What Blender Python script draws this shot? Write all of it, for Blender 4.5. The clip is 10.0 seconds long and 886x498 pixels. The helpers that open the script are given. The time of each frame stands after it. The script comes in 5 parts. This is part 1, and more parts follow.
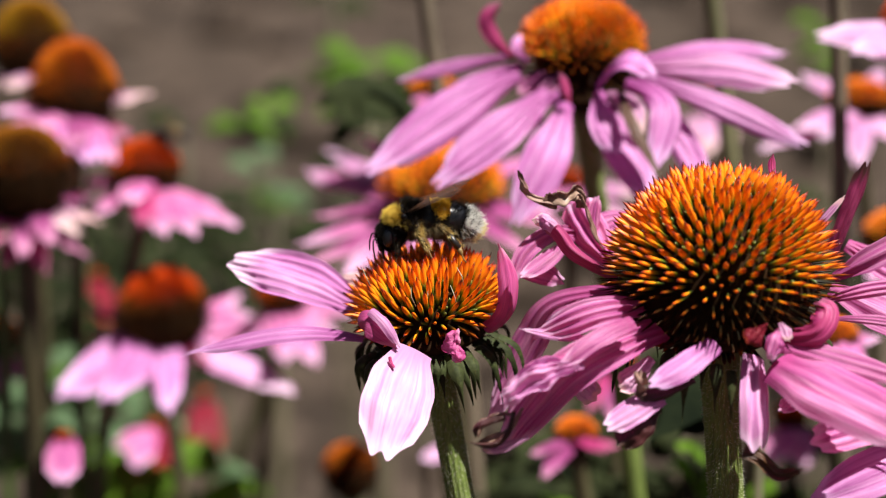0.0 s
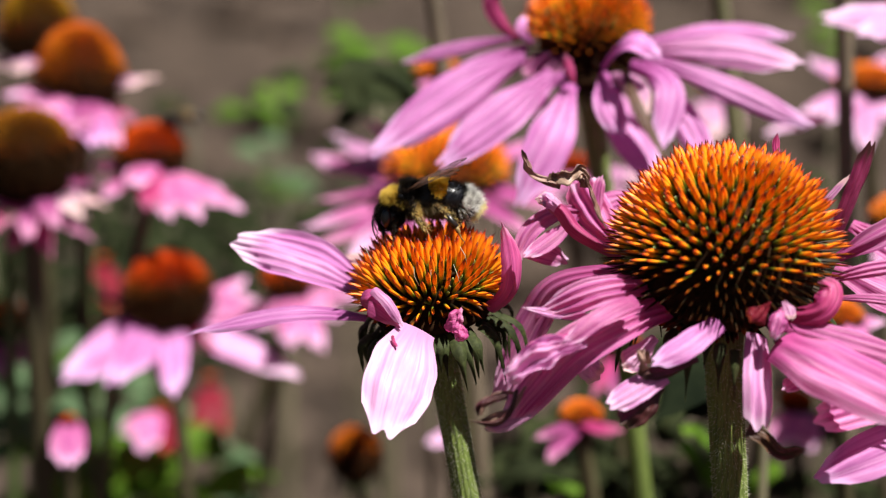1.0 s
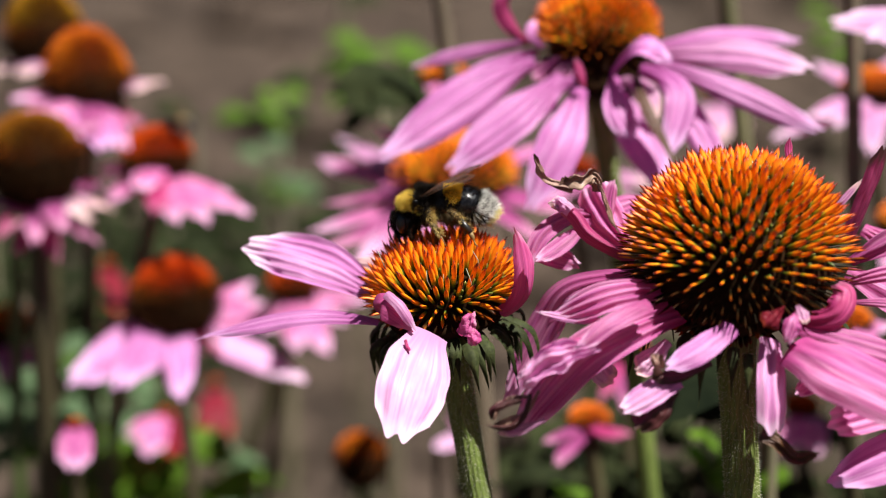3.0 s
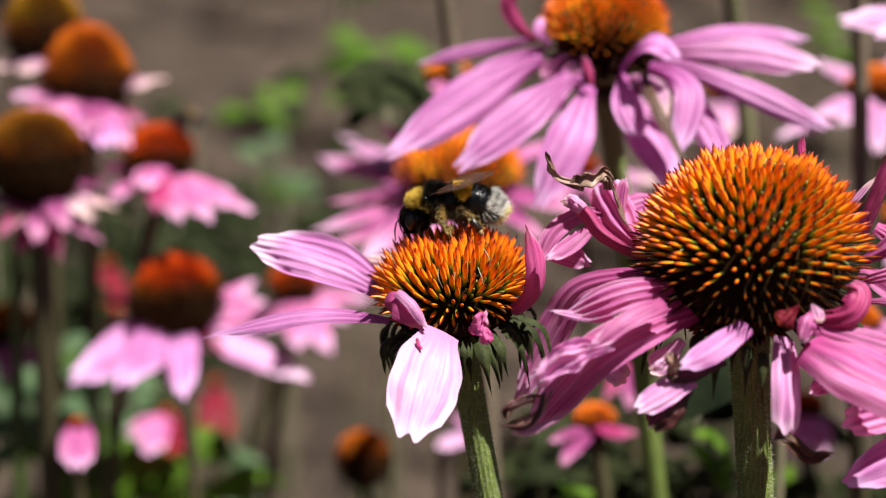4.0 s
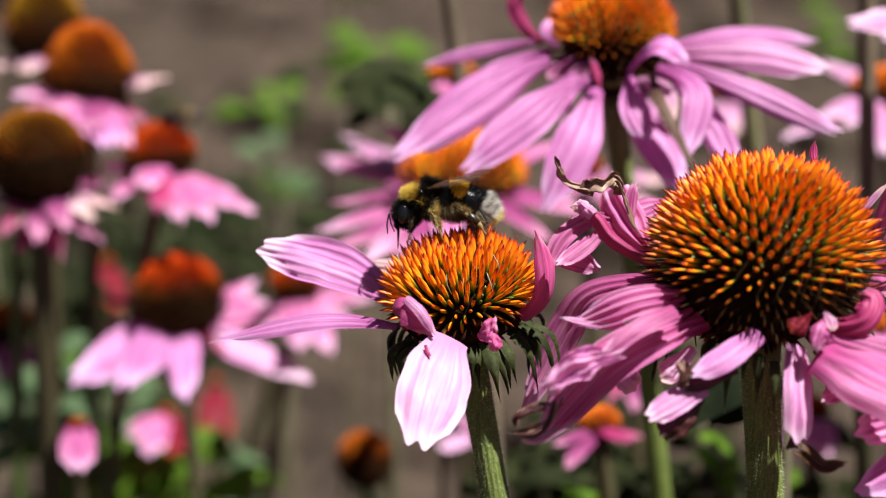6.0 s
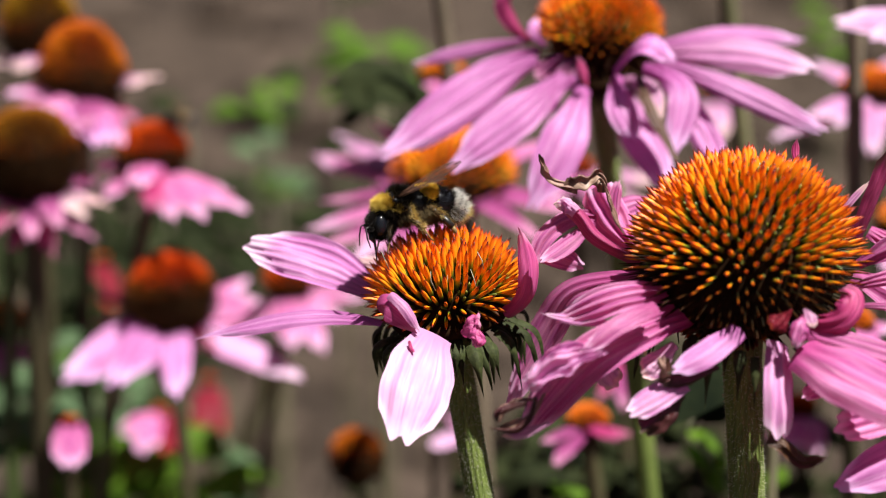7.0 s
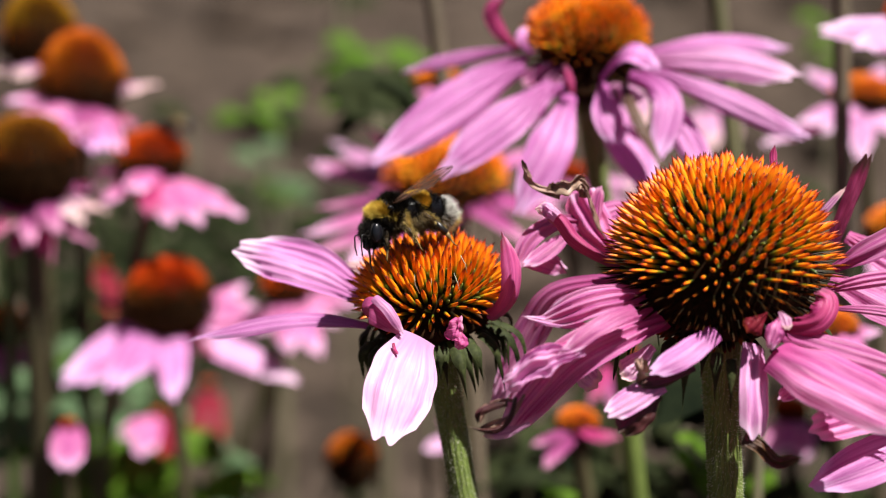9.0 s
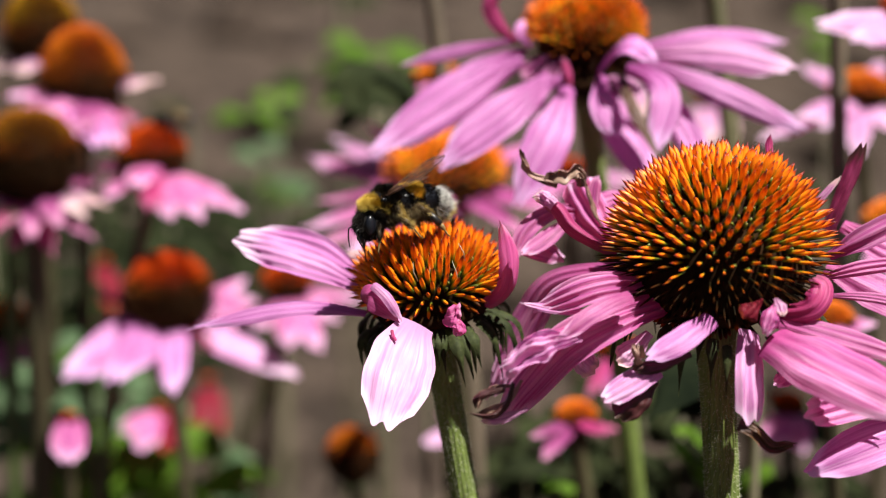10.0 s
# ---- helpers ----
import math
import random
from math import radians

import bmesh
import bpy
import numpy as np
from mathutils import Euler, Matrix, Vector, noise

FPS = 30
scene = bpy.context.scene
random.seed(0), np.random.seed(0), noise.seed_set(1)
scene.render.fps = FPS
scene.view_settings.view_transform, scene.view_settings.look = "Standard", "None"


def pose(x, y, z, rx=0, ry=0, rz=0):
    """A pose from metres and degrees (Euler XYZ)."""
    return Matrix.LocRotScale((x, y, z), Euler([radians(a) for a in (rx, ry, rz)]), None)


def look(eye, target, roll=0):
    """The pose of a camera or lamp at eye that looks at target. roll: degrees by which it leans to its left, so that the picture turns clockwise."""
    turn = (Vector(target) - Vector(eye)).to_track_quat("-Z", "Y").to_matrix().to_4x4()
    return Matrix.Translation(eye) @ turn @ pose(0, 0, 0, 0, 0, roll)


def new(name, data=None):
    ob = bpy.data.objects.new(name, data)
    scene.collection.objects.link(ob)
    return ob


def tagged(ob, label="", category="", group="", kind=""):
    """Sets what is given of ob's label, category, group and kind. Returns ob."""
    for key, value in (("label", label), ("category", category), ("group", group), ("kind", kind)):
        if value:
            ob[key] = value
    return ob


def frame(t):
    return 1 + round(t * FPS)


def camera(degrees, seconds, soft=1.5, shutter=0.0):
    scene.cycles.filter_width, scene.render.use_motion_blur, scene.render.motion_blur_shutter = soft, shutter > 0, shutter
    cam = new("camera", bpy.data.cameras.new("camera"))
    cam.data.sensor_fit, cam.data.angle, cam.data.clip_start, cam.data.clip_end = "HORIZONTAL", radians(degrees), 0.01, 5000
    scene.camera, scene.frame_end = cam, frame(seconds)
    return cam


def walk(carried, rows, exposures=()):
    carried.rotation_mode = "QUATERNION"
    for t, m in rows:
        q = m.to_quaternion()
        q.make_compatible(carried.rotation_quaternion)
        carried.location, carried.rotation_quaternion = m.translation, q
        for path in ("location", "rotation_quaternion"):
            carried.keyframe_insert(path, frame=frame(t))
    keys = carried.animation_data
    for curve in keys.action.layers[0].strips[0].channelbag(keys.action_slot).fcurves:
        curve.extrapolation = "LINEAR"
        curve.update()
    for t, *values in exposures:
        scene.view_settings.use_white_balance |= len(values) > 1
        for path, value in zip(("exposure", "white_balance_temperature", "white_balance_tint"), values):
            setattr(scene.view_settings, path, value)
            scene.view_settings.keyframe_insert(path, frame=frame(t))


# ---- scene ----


def aim(x, y, z, tilt, turn, roll):
    """Camera pose: tilt from straight down, turn to the left, roll, in degrees."""
    return pose(x, y, z, tilt, 0, turn) @ pose(0, 0, 0, 0, 0, roll)


cam = camera(25, 10.0, soft=1.1)
cam.data.dof.use_dof = True
cam.data.dof.focus_distance = 0.279
cam.data.dof.aperture_fstop = 13.5
WALK = [
    (0, aim(0.00000, 0.00000, 0.95000, 72.0000, 0.0000, 0.0000)),
    (0.5, aim(0.00044, -0.00016, 0.94821, 71.8144, 0.1551, -0.0362)),
    (1, aim(0.00087, -0.00003, 0.94804, 71.7827, 0.2809, -0.0113)),
    (1.5, aim(0.00042, -0.00087, 0.94884, 71.8297, 0.2448, -0.0148)),
    (2, aim(-0.00005, -0.00081, 0.94942, 71.8716, 0.2302, -0.0478)),
    (2.5, aim(-0.00038, 0.00003, 0.94837, 71.9157, 0.2628, 0.0067)),
    (2.7, aim(-0.00061, -0.00017, 0.94827, 71.8964, 0.2648, 0.0232)),
    (3.8, aim(-0.00380, 0.00116, 0.94735, 71.8925, -0.0929, 0.1588)),
    (4, aim(-0.00420, 0.00157, 0.94744, 71.8618, -0.0890, 0.1816)),
    (4.5, aim(-0.00587, 0.00328, 0.94768, 71.7897, -0.1700, 0.2556)),
    (5, aim(-0.00631, 0.00446, 0.94794, 71.7277, -0.1357, 0.2765)),
    (5.5, aim(-0.00681, 0.00470, 0.94828, 71.6516, -0.2731, 0.3522)),
    (5.7, aim(-0.00677, 0.00462, 0.94828, 71.6576, -0.2923, 0.3593)),
    (6.8, aim(-0.00410, 0.00280, 0.94849, 71.6908, -0.2283, 0.4846)),
    (7, aim(-0.00379, 0.00233, 0.94837, 71.6997, -0.2165, 0.4695)),
    (7.5, aim(-0.00289, 0.00121, 0.94847, 71.7211, -0.1521, 0.4518)),
    (8, aim(-0.00139, -0.00003, 0.94970, 71.6662, 0.0029, 0.3591)),
    (8.5, aim(-0.00065, -0.00103, 0.94985, 71.7699, 0.0657, 0.3965)),
    (9, aim(0.00002, -0.00292, 0.94951, 71.9310, 0.1164, 0.4015)),
    (9.5, aim(0.00060, -0.00464, 0.94835, 72.0576, 0.1621, 0.3579)),
    (10, aim(0.00041, -0.00580, 0.94781, 72.0927, 0.1435, 0.4246)),
]
walk(cam, WALK, [(0, 1.12), (10, 1.12)])

# ---- light: high summer sun from the right, clear sky ----
SUN = Vector((0.38, -0.18, 1.0)).normalized()
world = bpy.data.worlds.new("sky")
scene.world = world
world.use_nodes = True
wn = world.node_tree.nodes
sky = wn.new("ShaderNodeTexSky")
sky.sky_type, sky.sun_disc = "NISHITA", False
sky.sun_elevation = math.asin(SUN.z)
sky.sun_rotation = math.atan2(SUN.x, SUN.y)
wn["Background"].inputs["Strength"].default_value = 0.016
world.node_tree.links.new(sky.outputs[0], wn["Background"].inputs["Color"])
lamp = bpy.data.lights.new("sun", "SUN")
lamp.energy, lamp.angle, lamp.color = 5.0, radians(0.53), (1.0, 0.955, 0.90)
sun = new("sun", lamp)
sun.matrix_world = look(SUN * 3, (0, 0, 0))


# ---- materials ----
def material(name, rough=0.6, spec=0.4):
    m = bpy.data.materials.new(name)
    m.use_nodes = True
    t = m.node_tree
    b = t.nodes["Principled BSDF"]
    b.inputs["Roughness"].default_value = rough
    b.inputs["Specular IOR Level"].default_value = spec
    return m, t, b


def node(t, kind, **put):
    n = t.nodes.new(kind)
    for k, v in put.items():
        n.inputs[k.replace("_", " ")].default_value = v
    return n


def ramp(t, fac, stops):
    r = t.nodes.new("ShaderNodeValToRGB")
    e = r.color_ramp.elements
    while len(e) < len(stops):
        e.new(0.5)
    for el, (p, c) in zip(e, stops):
        el.position, el.color = p, (*c, 1)
    t.links.new(fac, r.inputs[0])
    return r.outputs[0]


def mixed(t, kind, fac, a, b):
    m = t.nodes.new("ShaderNodeMix")
    m.data_type, m.blend_type = "RGBA", kind
    for sock, v in ((m.inputs[0], fac), (m.inputs[6], a), (m.inputs[7], b)):
        if hasattr(v, "links"):
            t.links.new(v, sock)
        elif isinstance(v, tuple):
            sock.default_value = (*v, 1)
        else:
            sock.default_value = v
    return m.outputs[2]


def bump(t, b, height, strength, distance):
    n = node(t, "ShaderNodeBump", Strength=strength, Distance=distance)
    t.links.new(height, n.inputs["Height"])
    t.links.new(n.outputs[0], b.inputs["Normal"])


def petal_material(name, base, vein, thin, tip, tip_at=0.9, through_share=0.3, gloss=0.4, streaks=0.9):
    """Ray floret: veins run along it (UV x across, y along), the tip has its own tone, light passes through."""
    m, t, b = material(name, 0.42, gloss)
    uv = t.nodes.new("ShaderNodeUVMap")
    sep = t.nodes.new("ShaderNodeSeparateXYZ")
    t.links.new(uv.outputs[0], sep.inputs[0])
    info = t.nodes.new("ShaderNodeObjectInfo")
    mp = node(t, "ShaderNodeMapping", Scale=(26, 1.6, 1))
    t.links.new(uv.outputs[0], mp.inputs[0])
    cmb = t.nodes.new("ShaderNodeCombineXYZ")
    t.links.new(info.outputs["Random"], cmb.inputs[2])
    add = t.nodes.new("ShaderNodeVectorMath")
    t.links.new(mp.outputs[0], add.inputs[0])
    sc = t.nodes.new("ShaderNodeVectorMath")
    sc.operation = "SCALE"
    sc.inputs["Scale"].default_value = 40
    t.links.new(cmb.outputs[0], sc.inputs[0])
    t.links.new(sc.outputs[0], add.inputs[1])
    nz = node(t, "ShaderNodeTexNoise", Scale=1.0, Detail=4.0, Roughness=0.6)
    t.links.new(add.outputs[0], nz.inputs["Vector"])
    streak = ramp(t, nz.outputs["Fac"], [(0.32, vein), (0.62, base)])
    co = t.nodes.new("ShaderNodeTexCoord")
    blot = node(t, "ShaderNodeTexNoise", Scale=220.0, Detail=3.0)
    t.links.new(co.outputs["Object"], blot.inputs["Vector"])
    mp2 = node(t, "ShaderNodeMapping", Scale=(6.5, 0.9, 1))
    t.links.new(uv.outputs[0], mp2.inputs[0])
    add2 = t.nodes.new("ShaderNodeVectorMath")
    t.links.new(mp2.outputs[0], add2.inputs[0])
    t.links.new(sc.outputs[0], add2.inputs[1])
    nb = node(t, "ShaderNodeTexNoise", Scale=1.0, Detail=2.0, Roughness=0.5)
    t.links.new(add2.outputs[0], nb.inputs["Vector"])
    streak = mixed(t, "MULTIPLY", streaks, streak, ramp(t, nb.outputs["Fac"], [(0.38, (0.72, 0.42, 0.70)), (0.58, (1, 1, 1))]))
    near_root = node(t, "ShaderNodeMath")
    near_root.operation = "MULTIPLY_ADD"
    t.links.new(nb.outputs["Fac"], near_root.inputs[0])
    near_root.inputs[1].default_value = 0.25
    t.links.new(sep.outputs[1], near_root.inputs[2])
    streak = mixed(t, "MIX", ramp(t, near_root.outputs[0], [(0.18, (1, 1, 1)), (0.56, (0, 0, 0))]), streak, tuple(k * 0.85 for k in vein))
    c = mixed(t, "MULTIPLY", 0.5, streak, ramp(t, blot.outputs["Fac"], [(0.3, (0.72, 0.66, 0.72)), (0.65, (1, 1, 1))]))
    wob = t.nodes.new("ShaderNodeMath")
    wob.operation = "MULTIPLY_ADD"
    t.links.new(nz.outputs["Fac"], wob.inputs[0])
    wob.inputs[1].default_value = 0.12
    t.links.new(sep.outputs[1], wob.inputs[2])
    edge = ramp(t, wob.outputs[0], [(tip_at - 0.02, (0, 0, 0)), (tip_at + 0.1, (1, 1, 1))])
    c = mixed(t, "MIX", edge, c, tip)
    hue = t.nodes.new("ShaderNodeHueSaturation")
    val = node(t, "ShaderNodeMapRange", To_Min=0.86, To_Max=1.1)
    t.links.new(info.outputs["Random"], val.inputs[0])
    t.links.new(val.outputs[0], hue.inputs["Value"])
    t.links.new(c, hue.inputs["Color"])
    t.links.new(hue.outputs[0], b.inputs["Base Color"])
    bump(t, b, nz.outputs["Fac"], 0.45, 0.0004)
    tr = node(t, "ShaderNodeBsdfTranslucent")
    t.links.new(mixed(t, "MULTIPLY", 1.0, hue.outputs[0], thin), tr.inputs[0])
    ms = t.nodes.new("ShaderNodeMixShader")
    ms.inputs[0].default_value = through_share
    t.links.new(b.outputs[0], ms.inputs[1])
    t.links.new(tr.outputs[0], ms.inputs[2])
    t.links.new(ms.outputs[0], t.nodes["Material Output"].inputs[0])
    return m


PINK = petal_material("petal_pink", (0.90, 0.405, 0.68), (0.63, 0.10, 0.35), (1.0, 0.38, 0.60), (0.88, 0.50, 0.76), 0.93, 0.44)
# lighter pink; on several petals it paints in the bright sunlit highlights
LIGHT = petal_material("petal_light", (0.90, 0.54, 0.79), (0.76, 0.31, 0.62), (1.0, 0.5, 0.75), (0.88, 0.58, 0.80), 0.93, 0.40, streaks=0.7)
RIBBED = petal_material("petal_ribbed", (0.89, 0.50, 0.79), (0.66, 0.22, 0.54), (1.0, 0.5, 0.8), (0.92, 0.66, 0.86), 0.90, 0.38, streaks=0.65)
LILAC = petal_material("petal_lilac", (0.83, 0.41, 0.74), (0.57, 0.14, 0.45), (1.0, 0.45, 0.85), (0.84, 0.48, 0.82), 0.93, 0.40, streaks=0.55)
RED = petal_material("petal_red", (0.21, 0.022, 0.035), (0.14, 0.010, 0.018), (1.0, 0.2, 0.2), (0.24, 0.035, 0.02), 0.93, 0.12, 0.08)
WITHER = petal_material("petal_withered", (0.12, 0.055, 0.02), (0.07, 0.03, 0.012), (0.9, 0.5, 0.3), (0.1, 0.05, 0.02), 0.93, 0.15)
MAROON = petal_material("petal_maroon", (0.085, 0.022, 0.022), (0.045, 0.014, 0.012), (0.8, 0.4, 0.4), (0.06, 0.03, 0.02), 0.93, 0.1)
PALE = petal_material("petal_pale", (0.84, 0.52, 0.70), (0.68, 0.32, 0.54), (1.0, 0.8, 0.9), (0.80, 0.55, 0.55), 0.85, 0.45)
DEEP = petal_material("petal_magenta", (0.66, 0.11, 0.30), (0.42, 0.035, 0.13), (1.0, 0.5, 0.75), (0.40, 0.10, 0.20), 0.93, 0.4)
DRY = petal_material("petal_dry", (0.52, 0.37, 0.27), (0.27, 0.15, 0.11), (0.8, 0.5, 0.4), (0.15, 0.08, 0.06), 0.92, 0.1, streaks=0.5)
# palest pink: glare of full sun on a petal is put into the colour
PALE_SUNLIT = petal_material("petal_pale_sunlit", (0.91, 0.58, 0.83), (0.82, 0.42, 0.73), (1.0, 0.6, 0.82), (0.92, 0.62, 0.86), 0.95, 0.38, streaks=0.4)


# duller rose: some petals' own tone, on others shade put into the colour
ROSE_SHADE = petal_material("petal_rose_shade", (0.50, 0.14, 0.33), (0.34, 0.06, 0.20), (1.0, 0.6, 0.85), (0.6, 0.25, 0.42), 0.93, 0.35)
CERISE = petal_material("petal_cerise", (0.76, 0.17, 0.42), (0.58, 0.08, 0.27), (1.0, 0.5, 0.75), (0.70, 0.25, 0.42), 0.93, 0.40, streaks=0.5)
CRIMSON = petal_material("petal_crimson", (0.42, 0.06, 0.17), (0.28, 0.03, 0.09), (1.0, 0.4, 0.6), (0.13, 0.05, 0.05), 0.88, 0.30, streaks=0.5)


def spike_material(name, stops, gloss=0.35):
    """Stiff floret bract; colour runs along its own z from 0 to 1."""
    m, t, b = material(name, 0.42, gloss)
    co = t.nodes.new("ShaderNodeUVMap")
    sep = t.nodes.new("ShaderNodeSeparateXYZ")
    t.links.new(co.outputs[0], sep.inputs[0])
    info = t.nodes.new("ShaderNodeObjectInfo")
    geo = t.nodes.new("ShaderNodeNewGeometry")
    rnd = t.nodes.new("ShaderNodeMath")
    t.links.new(info.outputs["Random"], rnd.inputs[0])
    t.links.new(geo.outputs["Random Per Island"], rnd.inputs[1])
    sh = node(t, "ShaderNodeMapRange", From_Max=2.0, To_Min=-0.09, To_Max=0.09)
    t.links.new(rnd.outputs[0], sh.inputs[0])
    ad = t.nodes.new("ShaderNodeMath")
    t.links.new(sep.outputs[1], ad.inputs[0])
    t.links.new(sh.outputs[0], ad.inputs[1])
    c = ramp(t, ad.outputs[0], stops)
    hue = t.nodes.new("ShaderNodeHueSaturation")
    val = node(t, "ShaderNodeMapRange", From_Max=2.0, To_Min=0.86, To_Max=1.2)
    t.links.new(rnd.outputs[0], val.inputs[0])
    t.links.new(val.outputs[0], hue.inputs["Value"])
    t.links.new(c, hue.inputs["Color"])
    t.links.new(hue.outputs[0], b.inputs["Base Color"])
    return m


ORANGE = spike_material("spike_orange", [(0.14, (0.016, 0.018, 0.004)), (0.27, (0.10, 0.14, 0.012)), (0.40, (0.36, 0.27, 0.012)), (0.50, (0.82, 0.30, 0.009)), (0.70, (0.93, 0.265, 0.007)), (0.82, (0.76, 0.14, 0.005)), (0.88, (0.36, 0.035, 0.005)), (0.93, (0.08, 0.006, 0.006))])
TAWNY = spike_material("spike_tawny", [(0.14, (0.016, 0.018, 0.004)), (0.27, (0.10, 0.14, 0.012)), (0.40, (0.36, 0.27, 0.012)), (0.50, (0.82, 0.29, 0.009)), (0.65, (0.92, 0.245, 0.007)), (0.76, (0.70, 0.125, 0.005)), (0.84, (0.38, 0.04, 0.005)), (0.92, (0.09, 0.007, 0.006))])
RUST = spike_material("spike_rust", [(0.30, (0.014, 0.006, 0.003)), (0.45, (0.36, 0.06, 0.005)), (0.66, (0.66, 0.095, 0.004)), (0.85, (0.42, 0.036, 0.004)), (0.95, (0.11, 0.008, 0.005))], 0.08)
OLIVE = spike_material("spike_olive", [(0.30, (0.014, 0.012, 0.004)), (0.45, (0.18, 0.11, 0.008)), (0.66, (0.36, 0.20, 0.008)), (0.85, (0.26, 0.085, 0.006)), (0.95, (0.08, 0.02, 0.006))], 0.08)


def noisy(name, lo, hi, scale, rough=0.7, spec=0.3, bump_d=0.0, thin=None, detail=5.0, stretch=(1, 1, 1), share=0.25, sharp=(0.3, 0.7), blotch=0.5):
    m, t, b = material(name, rough, spec)
    co = t.nodes.new("ShaderNodeTexCoord")
    mp = node(t, "ShaderNodeMapping", Scale=stretch)
    t.links.new(co.outputs["Object"], mp.inputs[0])
    n1 = node(t, "ShaderNodeTexNoise", Scale=scale, Detail=detail, Roughness=0.6)
    t.links.new(mp.outputs[0], n1.inputs["Vector"])
    n2 = node(t, "ShaderNodeTexNoise", Scale=scale / 7, Detail=3.0)
    t.links.new(mp.outputs[0], n2.inputs["Vector"])
    c = ramp(t, n1.outputs["Fac"], [(sharp[0], lo), (sharp[1], hi)])
    c = mixed(t, "MULTIPLY", 0.7, c, ramp(t, n2.outputs["Fac"], [(0.35, (blotch, blotch, blotch)), (0.6, (1.15, 1.15, 1.15))]))
    t.links.new(c, b.inputs["Base Color"])
    if bump_d:
        bump(t, b, n1.outputs["Fac"], 0.6, bump_d)
    if thin:
        tr = node(t, "ShaderNodeBsdfTranslucent", Color=(*thin, 1))
        ms = t.nodes.new("ShaderNodeMixShader")
        ms.inputs[0].default_value = share
        t.links.new(b.outputs[0], ms.inputs[1])
        t.links.new(tr.outputs[0], ms.inputs[2])
        t.links.new(ms.outputs[0], t.nodes["Material Output"].inputs[0])
    return m


# near-black; on the receptacle it paints the shade under the head
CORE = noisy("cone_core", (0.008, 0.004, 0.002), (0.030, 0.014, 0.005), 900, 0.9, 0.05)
STEM = noisy("stem_green", (0.080, 0.112, 0.025), (0.162, 0.215, 0.052), 3400, 0.6, 0.25, 0.0003, stretch=(1, 1, 0.03), sharp=(0.36, 0.62), blotch=0.85)
STEM_DULL = noisy("stem_dull", (0.04, 0.065, 0.016), (0.10, 0.14, 0.04), 500, 0.6, 0.3, 0.0002, stretch=(1, 1, 0.12))
STEM_DARK = noisy("stem_dark", (0.040, 0.036, 0.018), (0.095, 0.082, 0.038), 500, 0.6, 0.3, 0.0002, stretch=(1, 1, 0.12))
STEM_OLIVE = noisy("stem_olive", (0.10, 0.10, 0.05), (0.19, 0.18, 0.09), 500, 0.6, 0.3, 0.0002, stretch=(1, 1, 0.12))
STEM_BROWN = noisy("stem_brown", (0.12, 0.095, 0.065), (0.22, 0.175, 0.12), 500, 0.6, 0.3, 0.0002, stretch=(1, 1, 0.12))
BRACT = noisy("bract_green", (0.014, 0.019, 0.006), (0.042, 0.052, 0.015), 1500, 0.7, 0.15, 0.0002)
HAIR = noisy("stem_hair", (0.55, 0.55, 0.42), (0.75, 0.75, 0.6), 800, 0.4, 0.4, thin=(0.8, 0.8, 0.6))
LEAF = noisy("leaf_green", (0.042, 0.095, 0.006), (0.095, 0.18, 0.012), 120, 0.7, 0.15, 0.0004, thin=(0.12, 0.28, 0.015))
# two darkest greens: shade among the plants is put into their colour
LEAF_DARK_SHADE = noisy("leaf_dark_shade", (0.010, 0.014, 0.006), (0.028, 0.035, 0.013), 120, 0.85, 0.06, 0.0004, thin=(0.02, 0.04, 0.01), share=0.05)
LEAF_SHADED = noisy("leaf_shaded", (0.006, 0.009, 0.005), (0.014, 0.019, 0.009), 120, 0.95, 0.02, 0.0004)
SOIL = noisy("soil", (0.021, 0.0150, 0.0116), (0.099, 0.072, 0.0545), 36, 0.95, 0.1, 0.012, detail=10.0, blotch=0.18)


# ---- building blocks ----
def link(name, bm, mat, parent, label="", smooth=True):
    me = bpy.data.meshes.new(name)
    bm.to_mesh(me)
    bm.free()
    me.materials.append(mat)
    if smooth:
        me.polygons.foreach_set("use_smooth", [True] * len(me.polygons))
    ob = new(name, me)
    ob.parent = parent
    return tagged(ob, label)


part = link


def sheet(points, uv=True):
    """A bmesh from a grid of points [row][column], with UV x across and y along."""
    bm = bmesh.new()
    layer = bm.loops.layers.uv.new("UVMap")
    n, k = len(points), len(points[0])
    vs = [[bm.verts.new(p) for p in row] for row in points]
    for i in range(n - 1):
        for j in range(k - 1):
            f = bm.faces.new((vs[i][j], vs[i][j + 1], vs[i + 1][j + 1], vs[i + 1][j]))
            for lp, (a, c) in zip(f.loops, ((i, j), (i, j + 1), (i + 1, j + 1), (i + 1, j))):
                lp[layer].uv = (c / (k - 1), a / (n - 1))
    return bm


def smooth01(a, b, x):
    x = min(1, max(0, (x - a) / (b - a)))
    return x * x * (3 - 2 * x)


UP = Vector((0, 0, 1))
CAMWARD = (0.0, -0.85, 0.55)


